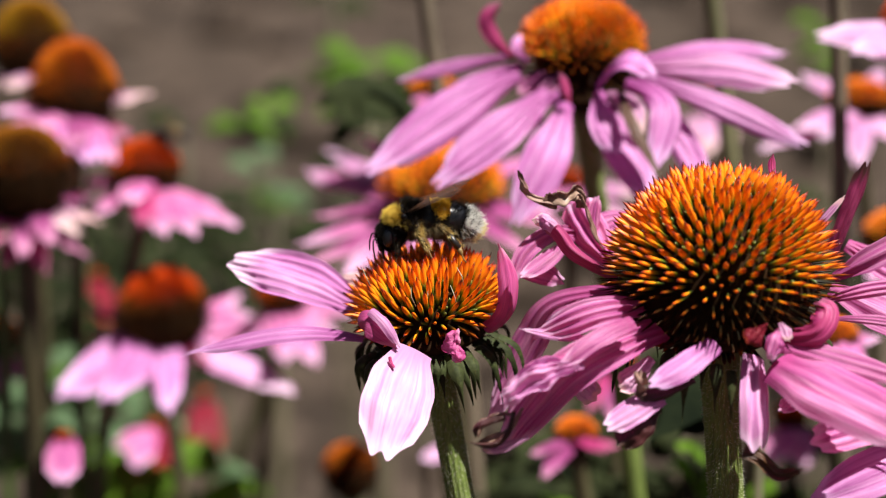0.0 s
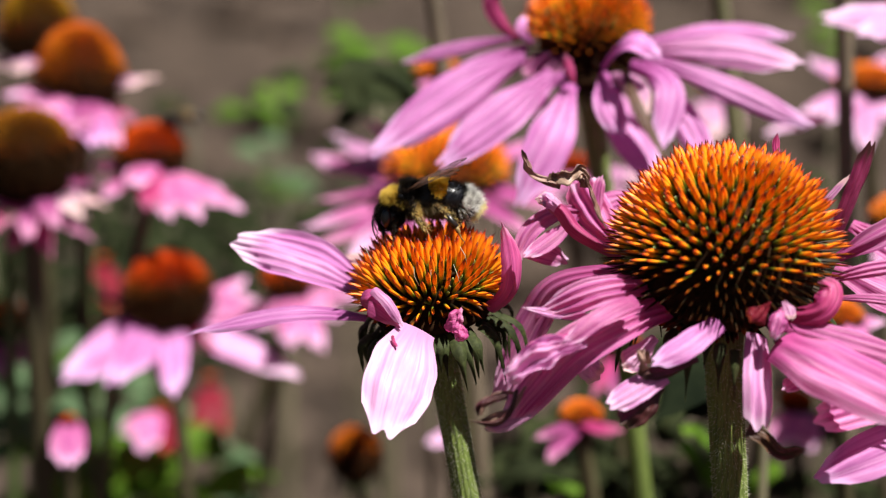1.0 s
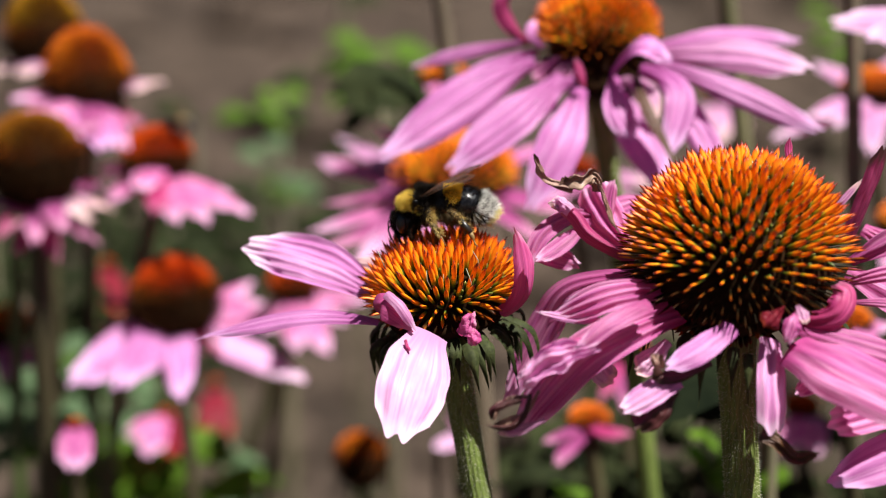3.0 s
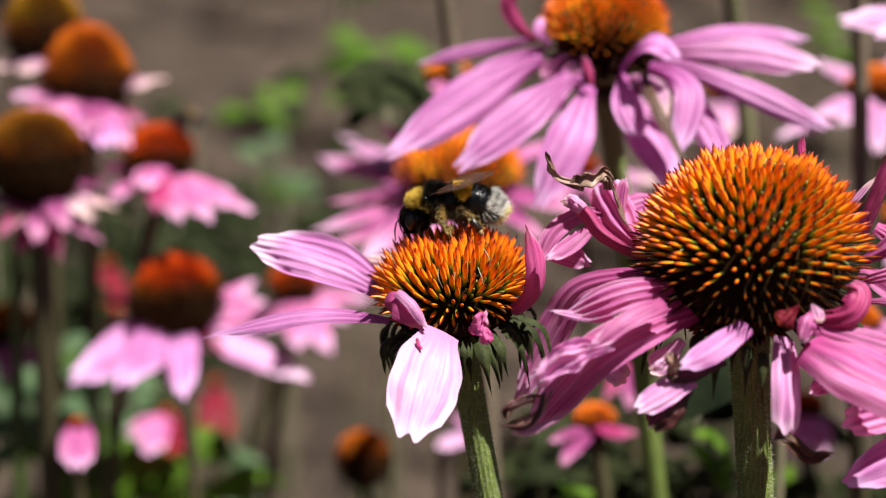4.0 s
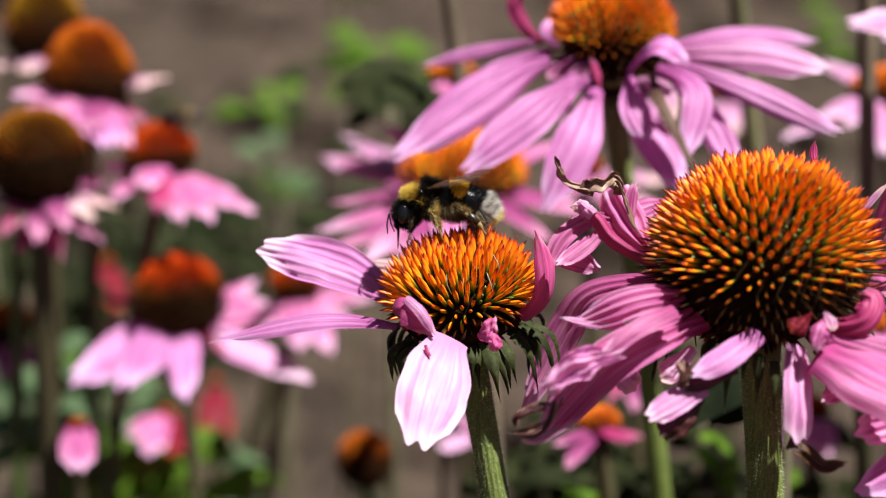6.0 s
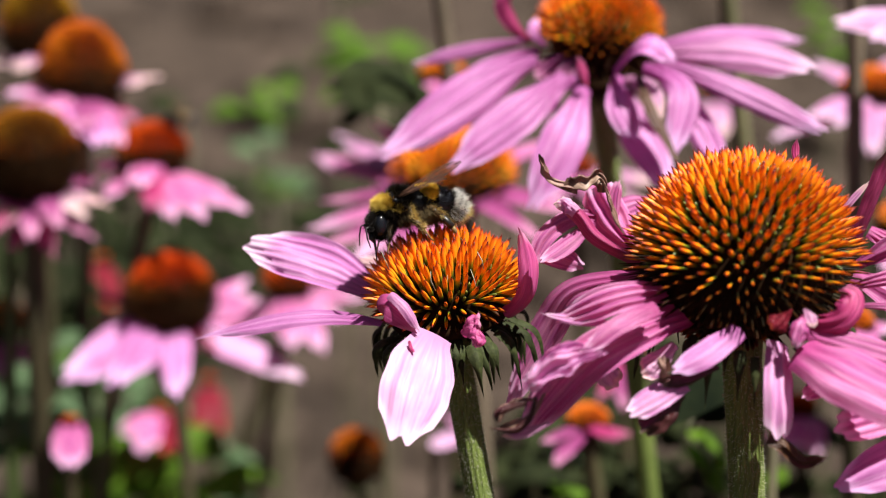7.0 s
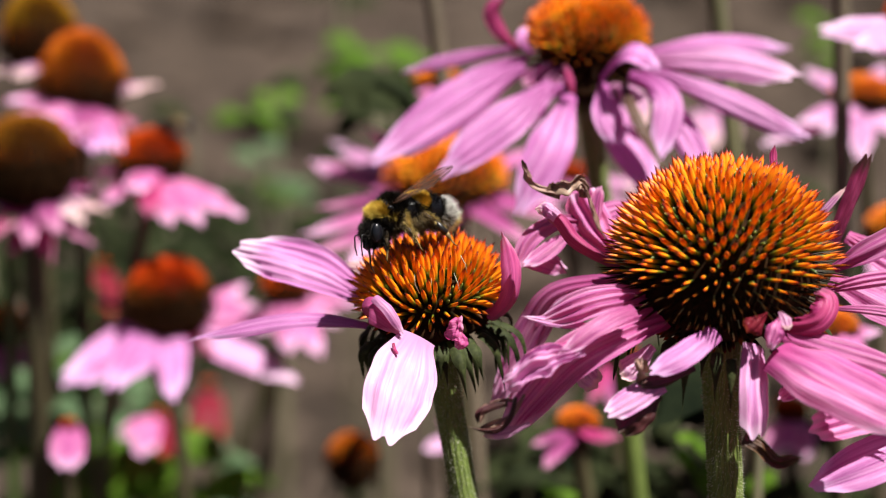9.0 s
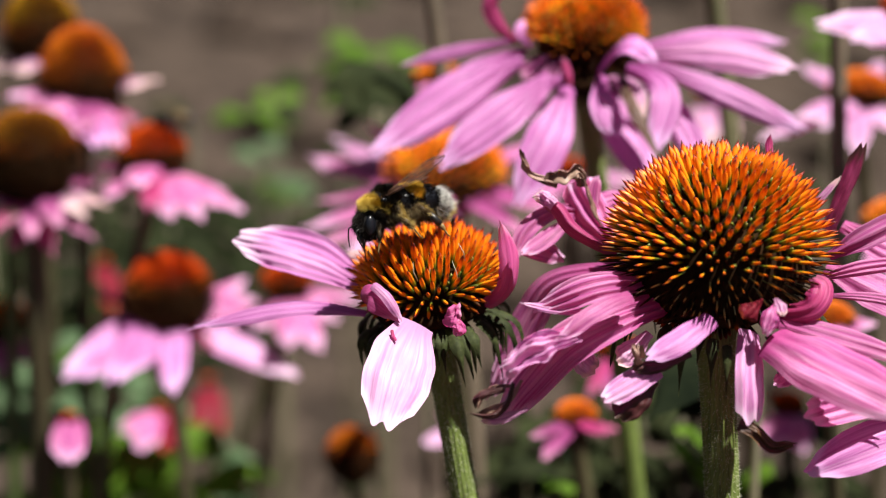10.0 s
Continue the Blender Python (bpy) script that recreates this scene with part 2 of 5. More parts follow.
def along(pts, s):
    """Place and heading on a smooth line through pts, s from 0 to 1."""
    n = len(pts) - 1
    k = min(int(s * n), n - 1)
    f = s * n - k
    a, b = pts[k], pts[k + 1]
    ta = (b - pts[k - 1]) * 0.5 if k > 0 else (b - a) * 1.5 - (pts[min(k + 2, n)] - a) * 0.25
    tb = (pts[k + 2] - a) * 0.5 if k + 2 <= n else (b - a) * 1.5 - (b - pts[max(k - 1, 0)]) * 0.25
    p = a * (2 * f**3 - 3 * f**2 + 1) + ta * (f**3 - 2 * f**2 + f) + b * (3 * f**2 - 2 * f**3) + tb * (f**3 - f**2)
    d = a * (6 * f**2 - 6 * f) + ta * (3 * f**2 - 4 * f + 1) + b * (6 * f - 6 * f**2) + tb * (3 * f**2 - 2 * f)
    return p, d.normalized()


def petal_mesh(pts, width, face, roll=0, cup=0.12, groove=0.035, wilt=0.0, twist=0.0, rows=16, cols=13, seed=0, blunt=0.62, root=0.4, notch=0.035, ribs=0, taper=0.62):
    """A ray floret along a line of points; face: the way its upper side looks; lengths in metres."""
    rnd = random.Random(seed)
    ph, ridges = rnd.random() * 6, ribs or rnd.choice((2, 3, 3, 4))
    lop = rnd.uniform(-0.12, 0.12)
    grid = []
    for i in range(rows):
        row = []
        for j in range(cols):
            u = j / (cols - 1) - 0.5
            v = i / (rows - 1)
            end = 1 - 0.16 * (2 * abs(u)) ** 2.5 - notch * (1 + math.cos(u * 6.28 * 2.5 + ph)) * (1 - abs(u)) - lop * u * 0.6
            s = min(1.0, v * end)
            p, tan = along(pts, s)
            side = tan.cross(face)
            side = side.normalized() if side.length > 1e-4 else Vector((1, 0, 0))
            nrm = side.cross(tan)
            a = radians(roll + twist * s)
            side, nrm = side * math.cos(a) + nrm * math.sin(a), nrm * math.cos(a) - side * math.sin(a)
            w = width * (root + (1 - root) * smooth01(0, 0.5, s)) * (1 - (1 - blunt) * smooth01(taper, 1.0, s))
            w *= 1 + 0.07 * noise.noise(Vector((s * 5, ph + (3 if u > 0 else 0), seed)))
            fade = smooth01(0, 0.15, s) * (1 - 0.5 * smooth01(0.8, 1, s))
            h = -cup * width * (2 * u) ** 2 + groove * width * math.cos(u * 6.28 * ridges + 0.4 * math.sin(s * 5 + ph)) * fade
            wv = noise.noise(Vector((u * 2.2 + ph, s * 3.1, seed * 1.7))) * (0.07 + wilt) * width * smooth01(0.1, 0.6, s)
            wv += noise.noise(Vector((u * 6 + ph, s * 8, seed * 2.3))) * (0.012 + wilt * 0.35) * width * fade
            row.append(p + side * (u * w) + nrm * (h + wv) + side * (wilt * 0.4 * width * noise.noise(Vector((s * 4, ph, seed)))))
        grid.append(row)
    return sheet(grid)


def tube(path, radii, sides=12, ridge=0.0, ribs=9):
    """A tapered stalk along a path of points."""
    bm = bmesh.new()
    rings = []
    for i, (p, r) in enumerate(zip(path, radii)):
        d = (path[min(i + 1, len(path) - 1)] - path[max(i - 1, 0)]).normalized()
        a = d.cross(Vector((0, 1, 0.02))).normalized()
        b = d.cross(a)
        rings.append([bm.verts.new(p + (a * math.cos(q) + b * math.sin(q)) * r * (1 + ridge * math.cos(q * ribs)))
                      for q in (6.2832 * k / sides for k in range(sides))])
    for lo, hi in zip(rings, rings[1:]):
        for k in range(sides):
            bm.faces.new((lo[k], lo[(k + 1) % sides], hi[(k + 1) % sides], hi[k]))
    bm.faces.new(rings[0][::-1])
    bm.faces.new(rings[-1])
    return bm


def frame_of(axis):
    """A turn that takes z to axis."""
    return Vector(axis).normalized().to_track_quat("Z", "Y").to_matrix()


def spike_mesh(name, mat, sides=6):
    """One stiff pointed bract, 1 long along z, 1 wide; slightly bellied."""
    bm = bmesh.new()
    layer = bm.loops.layers.uv.new("UVMap")
    prof = [(0.0, 0.35), (0.38, 0.44), (0.64, 0.46), (0.79, 0.39), (0.89, 0.17)]
    rings = [[bm.verts.new((r * math.cos(6.2832 * k / sides), r * math.sin(6.2832 * k / sides), h)) for k in range(sides)] for h, r in prof]
    tip = bm.verts.new((0.0, 0.0, 1.0))
    faces = []
    for lo, hi in zip(rings, rings[1:]):
        for k in range(sides):
            faces.append(bm.faces.new((lo[k], lo[(k + 1) % sides], hi[(k + 1) % sides], hi[k])))
    for k in range(sides):
        faces.append(bm.faces.new((rings[-1][k], rings[-1][(k + 1) % sides], tip)))
    for f in faces:
        for lp in f.loops:
            lp[layer].uv = (0.5, lp.vert.co.z)
    me = bpy.data.meshes.new(name)
    bm.to_mesh(me)
    bm.free()
    me.materials.append(mat)
    me.polygons.foreach_set("use_smooth", [True] * len(me.polygons))
    return me


# next two: spike tones that paint the shade on a cone's underside
SHADE_BROWN = spike_material("spike_shade_brown", [(0.35, (0.010, 0.008, 0.003)), (0.55, (0.06, 0.025, 0.004)), (0.75, (0.24, 0.055, 0.004)), (0.92, (0.12, 0.016, 0.004))], 0.08)
SHADE_BLACK = spike_material("spike_shade_black", [(0.40, (0.008, 0.006, 0.003)), (0.70, (0.030, 0.012, 0.003)), (0.92, (0.055, 0.014, 0.004))], 0.08)
AMBER = spike_material("spike_amber", [(0.30, (0.014, 0.010, 0.003)), (0.45, (0.34, 0.12, 0.006)), (0.66, (0.62, 0.175, 0.006)), (0.82, (0.40, 0.075, 0.005)), (0.92, (0.14, 0.018, 0.006))], 0.08)
UMBER = spike_material("spike_umber", [(0.30, (0.012, 0.008, 0.003)), (0.45, (0.14, 0.06, 0.006)), (0.66, (0.30, 0.12, 0.007)), (0.85, (0.20, 0.05, 0.005)), (0.95, (0.06, 0.014, 0.005))], 0.08)
FLORET = spike_material("floret", [(0.2, (0.02, 0.03, 0.006)), (0.6, (0.07, 0.11, 0.014)), (0.86, (0.15, 0.18, 0.03)), (0.95, (0.34, 0.32, 0.10))], 0.5)
SPIKE = {m.name: spike_mesh("spike", m) for m in (ORANGE, TAWNY, RUST, OLIVE, SHADE_BROWN, SHADE_BLACK, AMBER, UMBER, FLORET)}


class Heap:
    """Many small copies of one mesh, gathered into one."""

    def __init__(self, source):
        self.points = np.array([v.co for v in source.vertices])
        self.faces = [tuple(p.vertices) for p in source.polygons]
        self.all_points, self.all_faces, self.all_v = [], [], []

    def add(self, m):
        base = len(self.all_v)
        a = np.array(m)
        self.all_points.extend((self.points @ a[:3, :3].T + a[:3, 3]).tolist())
        self.all_v.extend(self.points[:, 2].tolist())
        self.all_faces.extend(tuple(k + base for k in f) for f in self.faces)

    def build(self, name, mat, parent):
        me = bpy.data.meshes.new(name)
        me.from_pydata(self.all_points, [], self.all_faces)
        layer = me.uv_layers.new(name="UVMap")
        at = np.empty(len(me.loops), dtype=np.int32)
        me.loops.foreach_get("vertex_index", at)
        uv = np.full((len(at), 2), 0.5)
        uv[:, 1] = np.array(self.all_v)[at]
        layer.data.foreach_set("uv", uv.ravel())
        me.polygons.foreach_set("use_smooth", [True] * len(me.polygons))
        me.materials.append(mat)
        ob = new(name, me)
        ob.parent = parent
        return tagged(ob, kind="stuff")


def dome_point(R, H, low, s, az, peak=0.0):
    """Point and normal on the head; s from 0 at the top to 1 at the undercut rim."""
    q = s * radians(109)
    z, r = math.cos(q), math.sin(q)
    h = H if z > 0 else low
    r *= 1 - peak * max(0.0, z)
    p = Vector((R * r * math.cos(az), R * r * math.sin(az), h * z))
    n = Vector((math.cos(az) * r / R, math.sin(az) * r / R, z / h)).normalized()
    return p, n


def cone_of_spikes(plant, centre, axis, R, H, low, count, length, thick, mat, separate, seed, rise=0.34, old=0.8, peak=0.0, shrink=0.55, low_mat=None):
    """The domed head: a dark core set with spiral rows of spikes, green florets between them and short dark spikes
    below its rim. Past old, spikes turn brown, then near-black: shade of the underside painted in.
    """
    rnd = random.Random(seed)
    turn = frame_of(axis)
    core = bmesh.new()
    bmesh.ops.create_uvsphere(core, u_segments=28, v_segments=16, radius=1)
    rc, hc, lc = R - length * 0.84, H - length * 0.78, low - length * 0.25
    for v in core.verts:
        k = 0.97 * (1 - peak * max(0.0, v.co.z))
        v.co = Vector((v.co.x * rc * k, v.co.y * rc * k, v.co.z * (hc if v.co.z > 0 else lc)))
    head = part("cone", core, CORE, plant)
    head.matrix_local = Matrix.Translation(centre) @ turn.to_4x4()
    places = []
    for i in range(count):
        s = math.acos(1 - (i + 0.5) / count * 1.3256) / radians(109)
        az = i * 2.399963 + rnd.uniform(-0.03, 0.03)
        p, n = dome_point(rc, hc, lc, s, az, peak)
        d = (n + UP * (rise * (1 - 0.8 * s)) + Vector((rnd.gauss(0, 0.035), rnd.gauss(0, 0.035), rnd.gauss(0, 0.035)))).normalized()
        young = (0.72 + 0.28 * smooth01(0.0, 0.3, s)) * (1 - 0.25 * smooth01(0.7, 1.0, s))
        th = thick * rnd.uniform(0.9, 1.1) * (1 - shrink * smooth01(0.48, 0.88, s)) * (1.15 - 0.15 * smooth01(0.15, 0.5, s))
        m = Matrix.Translation(p - d * length * 0.15) @ frame_of(d).to_4x4() @ Matrix.Diagonal((th, th, length * young * rnd.uniform(0.88, 1.12), 1))
        fresh = low_mat if low_mat and s + rnd.gauss(0, 0.06) > 0.44 else mat
        # beyond old the underside's shade is put into the spike colour
        places.append((p.y - 0.3 * p.z, m, fresh.name if s + rnd.gauss(0, 0.03) < old else "spike_shade_brown" if s < old + (0.07 if separate else 0.12) else "spike_shade_black"))
    places.sort(key=lambda e: e[0])
    tones = {}

    def join(tone, m):
        tones.setdefault(tone, Heap(SPIKE[tone])).add(m)

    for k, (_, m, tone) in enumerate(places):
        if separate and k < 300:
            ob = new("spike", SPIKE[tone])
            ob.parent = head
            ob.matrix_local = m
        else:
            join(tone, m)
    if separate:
        # below the rim: short spikes in the painted shade tones
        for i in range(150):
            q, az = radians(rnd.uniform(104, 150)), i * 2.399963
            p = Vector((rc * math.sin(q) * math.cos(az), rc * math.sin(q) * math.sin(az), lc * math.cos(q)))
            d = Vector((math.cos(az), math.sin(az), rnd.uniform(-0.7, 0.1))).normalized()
            join("spike_shade_black" if rnd.random() < 0.7 else "spike_shade_brown", Matrix.Translation(p - d * 0.0006) @ frame_of(d).to_4x4() @ Matrix.Diagonal((0.0007, 0.0007, length * rnd.uniform(0.35, 0.6), 1)))
        for i in range(int(count * 0.9)):
            s = math.acos(1 - (i + 0.5) / (count * 0.9) * 1.02) / radians(109)
            if rnd.random() < smooth01(0.35, 0.75, s + rnd.gauss(0, 0.1)) - (0.35 if math.cos(i * 2.399963) > 0.2 else 0):
                continue
            p, n = dome_point(rc, hc, lc, s, i * 2.399963 + 1.1, peak)
            d = (n + UP * rise * 0.6 + Vector((rnd.gauss(0, 0.2), rnd.gauss(0, 0.2), rnd.gauss(0, 0.2)))).normalized()
            join("floret", Matrix.Translation(p) @ frame_of(d).to_4x4() @ Matrix.Diagonal((0.0005, 0.0005, length * rnd.uniform(0.2, 0.42), 1)))
    for tone, heap in tones.items():
        heap.build("floret_mass" if tone == "floret" else "spike_mass", bpy.data.materials[tone], head)
    return head


def bracts(plant, centre, axis, R, count, length, seed):
    """Pointed green bracts that hang below the head."""
    rnd = random.Random(seed)
    turn = frame_of(axis)
    for i in range(count):
        az = 6.2832 * i / count + rnd.uniform(-0.15, 0.15)
        o = Vector((math.cos(az), math.sin(az), 0))
        k = i % 3
        p0 = o * R * (0.55 + 0.12 * k) - UP * R * 0.10
        ln = length * rnd.uniform(0.8, 1.2)
        c = p0 + o * ln * 0.42 - UP * ln * 0.05
        p2 = p0 + o * ln * rnd.uniform(0.10, 0.44) - UP * ln * rnd.uniform(0.75, 1.1)
        bm = petal_mesh([p0, c * 0.5 + (p0 + p2) * 0.25, p2], length * rnd.uniform(0.24, 0.32), o + UP * 0.4, 0, 0.2, 0.03, 0.06, rnd.uniform(-25, 25), 12, 5, seed + i, 0.02, 0.85, 0.0, 0, 0.25)
        bmesh.ops.transform(bm, matrix=Matrix.Translation(centre) @ turn.to_4x4(), verts=bm.verts)
        part("bract", bm, BRACT, plant)


def stalk_path(head, lower, n=26):
    """From the head down through a lower point, then easing to upright on its way into the soil."""
    head, lower = Vector(head), Vector(lower)
    slope = (lower - head) / (head.z - lower.z)
    pts = []
    z0 = lower.z
    for i in range(n):
        z = head.z * (1 - (i / (n - 1)) ** 1.6)
        if z > z0:
            p = head + slope * (head.z - z)
        else:
            g = z0 - z
            p = lower + Vector((slope.x, slope.y, 0)) * 0.12 * (1 - math.exp(-g / 0.12))
        pts.append(Vector((p.x, p.y, z)))
    return pts


def hairs(plant, path, radii, zlow, count, length, seed):
    """Short white bristles on a stalk."""
    rnd = random.Random(seed)
    bm = bmesh.new()
    pts = [(p, r) for p, r in zip(path, radii)]
    for _ in range(count):
        z = rnd.uniform(zlow, path[0].z - 0.003)
        for (a, ra), (b, rb) in zip(pts, pts[1:]):
            if b.z <= z <= a.z:
                k = (a.z - z) / (a.z - b.z)
                p, r = a.lerp(b, k), ra + (rb - ra) * k
                break
        q = rnd.uniform(0, 6.2832)
        o = Vector((math.cos(q), math.sin(q), rnd.uniform(-0.5, 0.35))).normalized()
        s = o.cross(UP).normalized() * 0.000032
        base = p + Vector((o.x, o.y, 0)).normalized() * r
        t = base + o * length * rnd.uniform(0.5, 1.3)
        w = o.cross(s).normalized() * 0.000032
        vs = [bm.verts.new(v) for v in (base + s, base - s * 0.5 + w, base - s * 0.5 - w, t)]
        for f in ((0, 1, 3), (1, 2, 3), (2, 0, 3)):
            bm.faces.new([vs[i] for i in f])
    tagged(part("hairs", bm, HAIR, plant), kind="stuff")


def coneflower(label, head, lower, R, H, petals, axis=(0, 0, 1), low=None, spikes=120, length=0.004, thick=0.0010, cone=RUST,
               stem_r=0.0020, fine=False, seed=1, green=10, frill=0.6, rise=0.34, old=0.8, stalk=STEM, group="coneflowers in the bed", ring=0.78, peak=0.0, cup_r=0.5, petal=PINK, shrink=0.55, low_cone=None):
    """One flower on its stalk. petals: (tip, width, arch, options) in metres."""
    head = Vector(head)
    low = low or H * 0.85
    path = stalk_path(head - Vector(axis).normalized() * low * 0.8, lower)
    foot = path[-1].copy()
    plant = tagged(new("coneflower"), label, "flower", group)
    plant.location = foot
    path = [p - foot for p in path]
    h = head - foot
    radii = [stem_r * (1 + 0.35 * math.exp(-i * 1.2)) for i in range(len(path))]
    part("stem", tube(path, radii, 68 if fine else 10, 0.045 if fine else 0, 17), stalk, plant)
    if fine:
        hairs(plant, path, radii, path[0].z - 0.045, 3600, 0.00050, seed)
        # receptacle, green by nature; the core's near-black puts the shade into it
        cup = bmesh.new()
        bmesh.ops.create_uvsphere(cup, u_segments=24, v_segments=10, radius=1)
        for v in cup.verts:
            v.co = Vector((v.co.x * R * cup_r, v.co.y * R * cup_r, v.co.z * R * 0.2 - low * 0.55))
        c = part("receptacle", cup, CORE, plant, "base of the head, painted dark for shade")
        c.matrix_local = Matrix.Translation(h) @ frame_of(axis).to_4x4()
    cone_of_spikes(plant, h, axis, R, H, low, spikes, length, thick, cone, fine, seed, rise, old, peak, shrink, low_cone)
    turn = frame_of(axis)
    bracts(plant, h - turn @ UP * low * 0.55, axis, R, green, R * frill, seed * 31)
    for i, (tip, width, arch, *opt) in enumerate(petals):
        o = dict(opt[0]) if opt else {}
        tip = Vector(tip) - foot
        flat = Vector((tip.x - h.x, tip.y - h.y, 0)).normalized()
        if "az" in o:
            flat = Vector((math.cos(radians(o["az"])), math.sin(radians(o.pop("az"))), 0))
        start = h + turn @ (flat * R * ring - UP * low * 0.58)
        if "start" in o:
            start = Vector(o.pop("start")) - foot
        mat = o.pop("mat", petal)
        bow = o.pop("bow", 0.0)
        mid = [start.lerp(tip, o.pop("at", 0.45)) + UP * arch * 0.6 + flat * bow]
        if "via" in o:
            mid = [Vector(p) - foot for p in o.pop("via")]
        face = Vector(o.pop("face", CAMWARD if fine else UP + flat * 0.2))
        tag = o.pop("tag", "")
        if mat is DRY:
            o = {"twist": 220, "cup": 0.35, "groove": 0.12, "wilt": 0.5, **o}
        rows, cols = (28, 25) if fine else (18, 13)
        part("petal", petal_mesh([start, *mid, tip], width, face, seed=seed * 50 + i, rows=rows, cols=cols, **o), mat, plant, tag)
    return plant


# ---- ground ----
def ground():
    bm = bmesh.new()
    n = 90
    vs = [[None] * n for _ in range(n)]
    for i in range(n):
        for j in range(n):
            a, b = 2 * i / (n - 1) - 1, 2 * j / (n - 1) - 1
            x, y = math.copysign(abs(a) ** 3, a) * 400 + a * 2.5, math.copysign(abs(b) ** 3, b) * 400 + b * 2.5 + 2.0
            far = math.hypot(x, y - 2)
            z = (noise.noise(Vector((x * 3, y * 3, 0))) * 0.03 + noise.noise(Vector((x * 9, y * 9, 4))) * 0.015) * (1 if far < 8 else 0)
            vs[i][j] = bm.verts.new((x, y, z))
    for i in range(n - 1):
        for j in range(n - 1):
            bm.faces.new((vs[i][j], vs[i + 1][j], vs[i + 1][j + 1], vs[i][j + 1]))
    tagged(link("ground", bm, SOIL, None), "dry grey-brown garden soil, crumbly and bare", "ground", kind="structure")


ground()


def soil_clods():
    """Crumbled lumps of earth scattered over the bare bed."""
    rnd = random.Random(21)
    bm = bmesh.new()
    for _ in range(900):
        y = 1.2 + 7.5 * rnd.random() ** 1.4
        x = rnd.uniform(-0.42, 0.42) * (y + 0.4)
        r = 0.014 + 0.075 * rnd.random() ** 3
        made = bmesh.ops.create_icosphere(bm, subdivisions=2, radius=r)["verts"]
        flat, ph = rnd.uniform(0.5, 0.9), rnd.uniform(0, 50)
        for v in made:
            k = 1 + 0.5 * noise.noise(v.co / r * 1.3 + Vector((ph, 0, 0)))
            v.co = Vector((v.co.x * k + x, v.co.y * k + y, v.co.z * k * flat + r * 0.3))
    tagged(link("soil_clods", bm, SOIL, None), "dry grey-brown lumps of earth on the bed", "soil", kind="stuff")


soil_clods()


def ray(tip, width, arch, shape=None):
    """Note one petal of the flower being described: its tip, width, arch and shape."""
    rays.append((tip, width, arch, shape or {}))


# ---- the coneflower on which the bee feeds ----
rays = []
ray((-0.0327, 0.2876, 0.8547), 0.0080, 0, {"start": (-0.0120, 0.2783, 0.8502), "via": [(-0.0215, 0.2840, 0.8532)], "face": (0.1, -0.7, 0.7), "groove": 0.028, "ribs": 6, "cup": 0.02, "root": 0.5, "blunt": 0.6, "notch": 0.02, "wilt": 0.06, "mat": RIBBED})
ray((-0.0398, 0.2810, 0.8418), 0.0044, 0, {"start": (-0.0113, 0.2700, 0.8488), "via": [(-0.0236, 0.2758, 0.8474)], "face": (0.10, -0.35, 1.0), "blunt": 0.2, "cup": 0.05, "mat": LILAC})
ray((-0.0084, 0.2438, 0.8413), 0.0096, 0, {"start": (-0.0038, 0.2596, 0.8510), "via": [(-0.0058, 0.2523, 0.8479)], "face": (0.15, -0.85, 0.5), "cup": 0.03, "root": 0.55, "blunt": 0.66, "groove": 0.014, "notch": 0.03, "mat": PALE_SUNLIT})
ray((-0.0060, 0.2584, 0.8517), 0.0040, 0, {"start": (-0.0118, 0.2614, 0.8540), "via": [(-0.0106, 0.2598, 0.8552), (-0.0086, 0.2590, 0.8543)], "face": (0.1, -0.8, 0.6), "cup": 0.25, "blunt": 0.45, "root": 0.8, "groove": 0.02, "mat": CERISE})
ray((-0.0058, 0.2578, 0.8519), 0.0017, 0, {"start": (-0.0100, 0.2598, 0.8568), "via": [(-0.0078, 0.2583, 0.8552)], "face": (0.5, -0.8, 0.4), "cup": 0.3, "blunt": 0.6, "root": 0.9, "groove": 0.01, "mat": LIGHT})
ray((0.0023, 0.2565, 0.8534), 0.0036, 0, {"start": (-0.0003, 0.2598, 0.8512), "via": [(0.0009, 0.2573, 0.8528)], "cup": 0.2, "mat": CERISE, "wilt": 0.25, "blunt": 1.0})
ray((-0.0066, 0.2542, 0.8503), 0.0005, 0, {"start": (-0.0073, 0.2558, 0.8514), "via": [(-0.0071, 0.2550, 0.8508)], "mat": DEEP, "cup": 0.4, "root": 0.9, "blunt": 0.8, "tag": "tiny curled red scrap"})
ray((0.0016, 0.2563, 0.8501), 0.0022, 0, {"start": (0.0016, 0.2573, 0.8528), "via": [(0.0020, 0.2559, 0.8518)], "cup": 0.2, "mat": CERISE, "wilt": 0.2})
ray((0.0078, 0.2700, 0.8632), 0.0030, 0, {"start": (0.0062, 0.2692, 0.8500), "via": [(0.0088, 0.2676, 0.8530), (0.0096, 0.2676, 0.8565), (0.0091, 0.2686, 0.8602)], "face": (0.3, -0.9, 0.15), "mat": CERISE, "cup": 0.30, "groove": 0.015, "blunt": 0.3, "root": 0.75})
ray((-0.0171, 0.2926, 0.8504), 0.0040, 0.0010, {"az": 140, "mat": PALE})
coneflower("pink coneflower with a flat orange cone and few petals", (-0.0023, 0.2742, 0.8523), (0.0023, 0.2702, 0.8254), 0.0128, 0.0090, rays, axis=(-0.13, 0.0, 1.0), low=0.0070, spikes=340, length=0.0055, thick=0.00087, shrink=0.34, cone=ORANGE, stem_r=0.00195, fine=True, cup_r=0.68, petal=LILAC, seed=3, green=48, frill=0.62, rise=0.9, old=0.95)

# pale withered threads caught among its spikes
rnd = random.Random(9)
